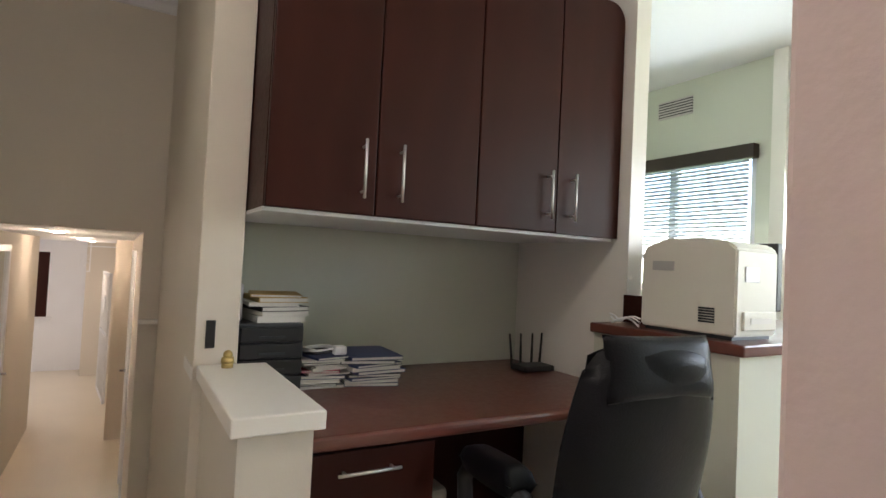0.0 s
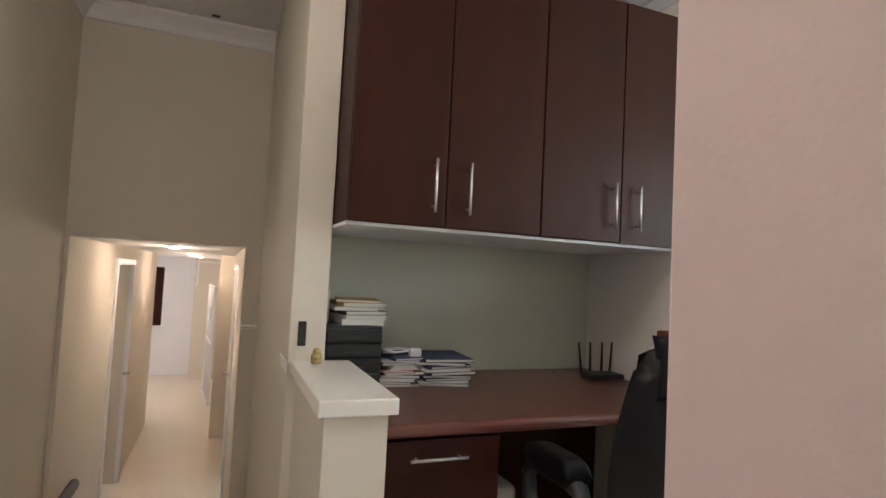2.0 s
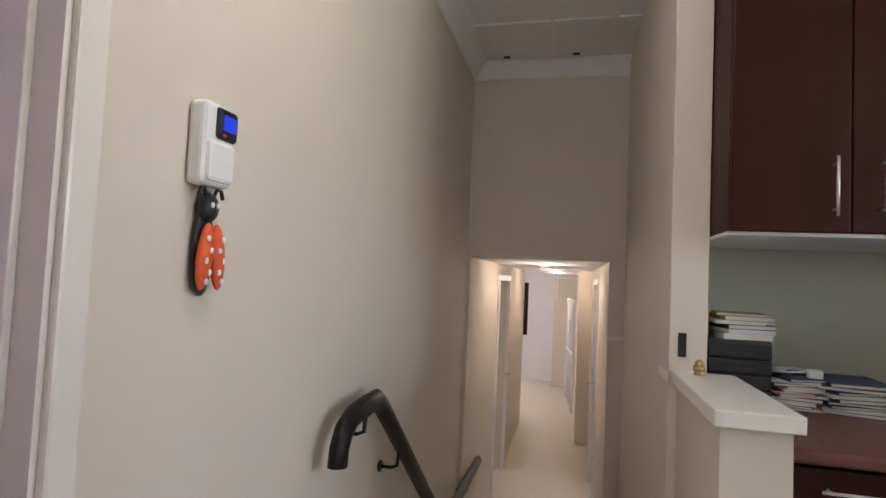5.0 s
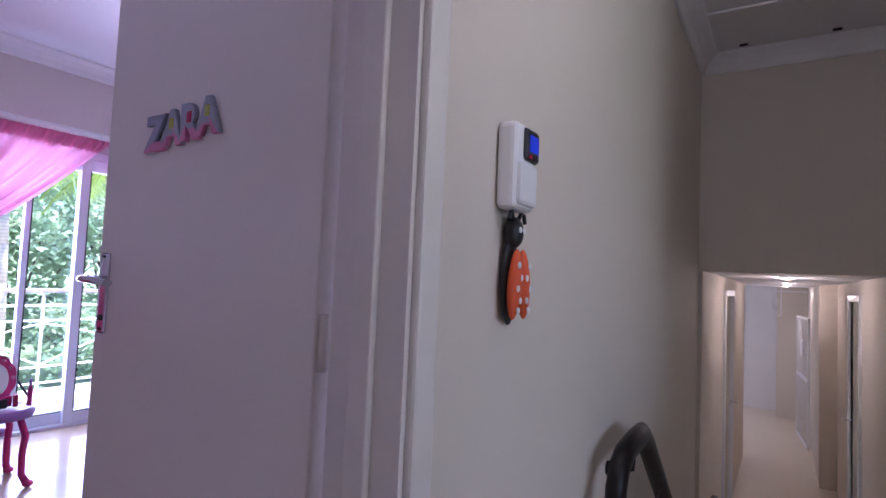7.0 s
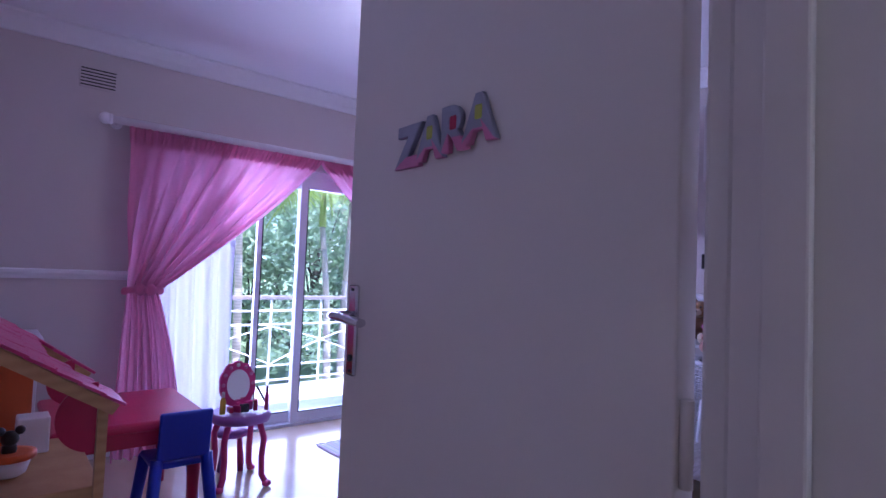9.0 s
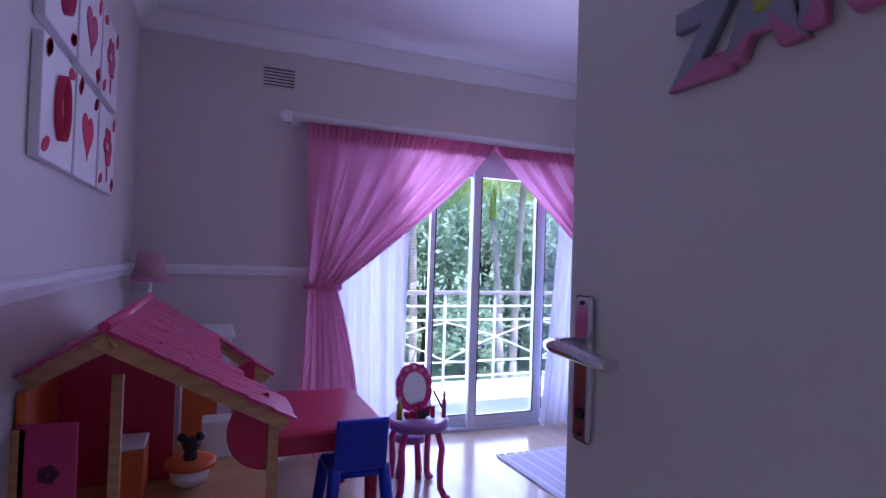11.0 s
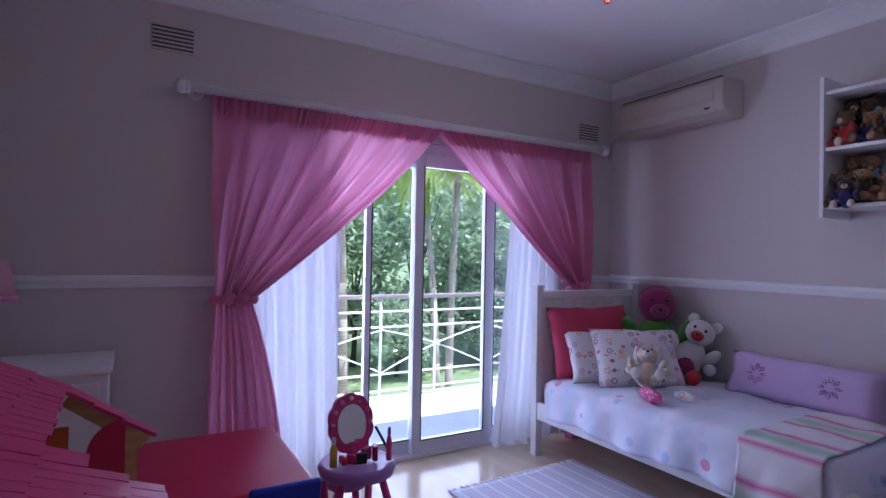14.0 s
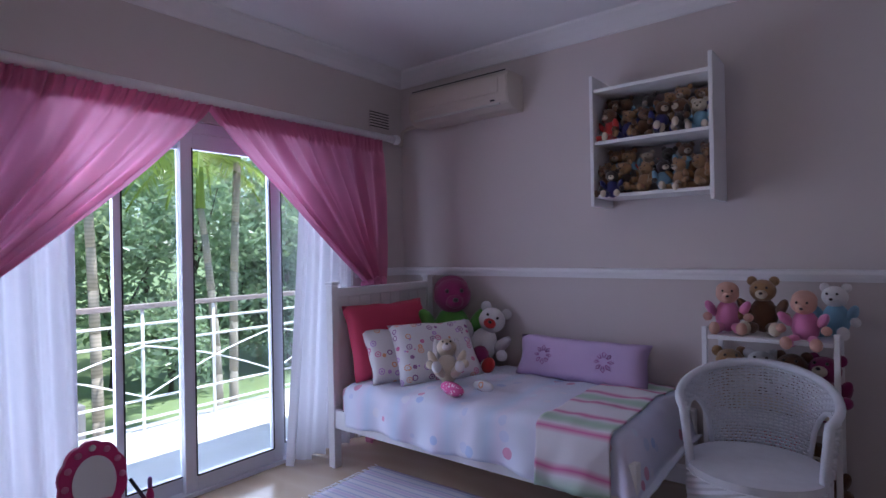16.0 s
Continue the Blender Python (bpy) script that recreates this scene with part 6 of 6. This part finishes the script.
setting("pavement", PAVE, "pale paved path across the garden", (-11.2, -6.6, -14, 18, -1.498, -1.46))
setting("floor_balcony", PAVE, "pale concrete balcony floor", (-6.35, -4.85, -3, 6, -0.16, -0.03))
setting("roof_overhang", CEIL, "white roof overhang above the balcony", (-4.98, -4.85, -3, 6, 2.62, 2.75))
setting("roof_house", CEIL, "plain roof slab over the rooms", (-4.85, 3.4, -1.75, 11.3, 2.75, 2.95))
bal = thing("balcony_rail", (-6.2, 1.5, -0.03), "white steel balcony railing with a wooden top rail", "railing")
part("top_rail", boxes((-6.225, -6.175, -3, 6, 0.875, 0.915), bev=0.008), mat("grey_weathered_rail", (0.30, 0.25, 0.24), 0.5), bal, "weathered top rail")
for zz in (0.05, 0.20, 0.62, 0.76):
    bm = bmesh.new()
    rod(bm, (-6.2, -3, zz), (-6.2, 6, zz), 0.010, seg=8)
    part("bar", bm, WHITE, bal)
for k in range(16):
    y = -2.6 + 0.56 * k
    bm = bmesh.new()
    rod(bm, (-6.2, y, -0.03), (-6.2, y, 0.88), 0.013, seg=8)
    part("post", bm, WHITE, bal)
for k in range(8):
    y = -2.6 + 1.12 * k
    for s in (0, 1):
        bm = bmesh.new()
        sweep(bm, [(-6.19 + 0.02 * s, y + 1.12 * j / 12, (0.22 + 0.38 * (j / 12 if s else 1 - j / 12)) + 0.04 * math.sin(j / 12 * math.pi)) for j in range(13)], 0.007)
        part("curved_bar", bm, WHITE, bal)
setting("wall_garden", mat("grey_render", (0.22, 0.22, 0.24), 0.8, var=0.2), "low grey garden wall", (-9.7, -9.5, -2, 2.6, -1.5, -0.55))


def palm(x, y, h, seed, spread):
    r = random.Random(seed)
    t = thing("palm_tree", (x, y, -1.5), "tall slender garden palm with a grey ringed trunk", "tree", "garden palms")
    bend = r.uniform(-0.3, 0.3)
    bm = bmesh.new()
    pts = [Vector((x + bend * (k / 8) ** 2, y + bend * 0.6 * (k / 8) ** 2, -1.5 + h * k / 8)) for k in range(9)]
    for k in range(8):
        rod(bm, pts[k], pts[k + 1] + Vector((0, 0, 0.02)), 0.075 - 0.003 * k, 0.075 - 0.003 * (k + 1), seg=10)
    part("trunk", bm, BARK, t)
    bm = bmesh.new()
    rod(bm, pts[-1], pts[-1] + Vector((0, 0, 0.9)), 0.075, 0.035, seg=10)
    part("crown_shaft", bm, LEAF2, t)
    c = pts[-1] + Vector((0, 0, 0.85))
    for k in range(13):
        a = k * math.tau / 13 + r.uniform(-0.2, 0.2)
        up = r.uniform(0.1, 1.1)
        L = spread * r.uniform(0.8, 1.1)
        bm = bmesh.new()
        rib = []
        for j in range(15):
            s = j / 14
            rib.append(c + Vector((math.cos(a) * L * s, math.sin(a) * L * s, up * L * s * 0.8 - L * 0.85 * s * s)))
        sweep(bm, rib, 0.014)
        for j in range(1, 15):
            for q in range(3):
                p0 = rib[j] + (rib[j - 1] - rib[j]) * q / 3
                d = (rib[j] - rib[j - 1]).normalized()
                for s in (-1, 1):
                    side = d.cross(Vector((0, 0, 1))).normalized() * s
                    ll = 0.42 * math.sin(math.pi * min(1, 0.12 + j / 15)) * r.uniform(0.8, 1.1)
                    tip = p0 + side * ll + d * ll * 0.5 - Vector((0, 0, ll * r.uniform(0.2, 0.7)))
                    w = d * 0.018
                    bm.faces.new([bm.verts.new(v) for v in (p0 - w, p0 + w, tip)])
        part("frond", bm, LEAF2, t)


def tree(x, y, h, rad, seed, n=2200, size=0.16, name="tree", label="leafy garden tree with dark green foliage"):
    r = random.Random(seed)
    t = thing(name, (x, y, -1.5), label, name, "garden " + name + ("es" if name == "bush" else "s"))
    bm = bmesh.new()
    tips = []
    sweep(bm, [(x, y, -1.5), (x + 0.1, y, -1.5 + h * 0.25), (x, y + 0.1, -1.5 + h * 0.5)], 0.04 + 0.010 * h)
    for k in range(7):
        a = k * 0.9 + r.random()
        e = Vector((x + math.cos(a) * rad * 0.6, y + math.sin(a) * rad * 0.6, -1.5 + h * r.uniform(0.5, 0.9)))
        rod(bm, (x, y, -1.5 + h * r.uniform(0.2, 0.45)), e, 0.035, 0.010, seg=6)
        tips.append(e)
    part("trunk", bm, DARKBARK, t)
    centres = tips + [Vector((x + r.gauss(0, rad * 0.45), y + r.gauss(0, rad * 0.45), -1.5 + h * r.uniform(0.25, 1.0))) for _ in range(14)]
    verts, faces = [], []
    for k in range(n):
        c = r.choice(centres)
        p = c + Vector((r.gauss(0, 1), r.gauss(0, 1), r.gauss(0, 0.8))) * rad * 0.20
        u = Vector((r.uniform(-1, 1), r.uniform(-1, 1), r.uniform(-0.7, 0.7))).normalized() * size * r.uniform(0.6, 1.4)
        v = u.cross(Vector((r.uniform(-1, 1), r.uniform(-1, 1), r.uniform(-1, 1)))).normalized() * size * 0.4
        b = len(verts)
        verts += [p - u, p + v, p + u, p - v]
        faces.append((b, b + 1, b + 2, b + 3))
    me = bpy.data.meshes.new("crown")
    me.from_pydata([tuple(v) for v in verts], [], faces)
    me.materials.append(LEAF)
    o = new("crown", me)
    o.parent = t
    o.matrix_parent_inverse = chain(t).inverted()


palm(-10.0, 4.62, 3.5, 1, 1.5)
palm(-10.3, 5.05, 6.6, 2, 1.8)
palm(-10.0, 2.92, 4.6, 3, 1.6)
palm(-13.5, 8.5, 5.2, 4, 1.9)
palm(-14.0, 0.2, 4.4, 6, 1.8)
for k, (x, y, h, rad) in enumerate(((-15, -1, 6.5, 2.6), (-16, 3, 7.5, 3.0), (-15.5, 7, 6.5, 2.7), (-17, 11, 8, 3.2), (-16, -6, 7, 3), (-20, 1, 9, 3.6), (-21, 6, 9.5, 3.8), (-20, 14, 9, 3.8), (-24, -6, 10, 4.2), (-13.6, 9.5, 4.0, 1.8), (-25, 10, 11, 4.5), (-19, -12, 9, 4), (-18, 19, 9, 4))):
    tree(x, y, h, rad, 20 + k, n=5200, size=0.12)
for k in range(5):
    rr = random.Random(60 + k)
    tree(-12.6 - rr.random(), -4 + 3.1 * k, 1.5 + rr.random() * 0.8, 0.9, 70 + k, n=1500, size=0.09, name="shrub", label="low garden shrub with narrow leaves")
for k in range(6):
    rr = random.Random(90 + k)
    tree(-13.6 - rr.random(), -3.0 + 2.6 * k, 3.2 + rr.random() * 1.4, 1.4, 110 + k, n=6500, size=0.10, name="bush", label="tall dense garden bush with dark glossy leaves")
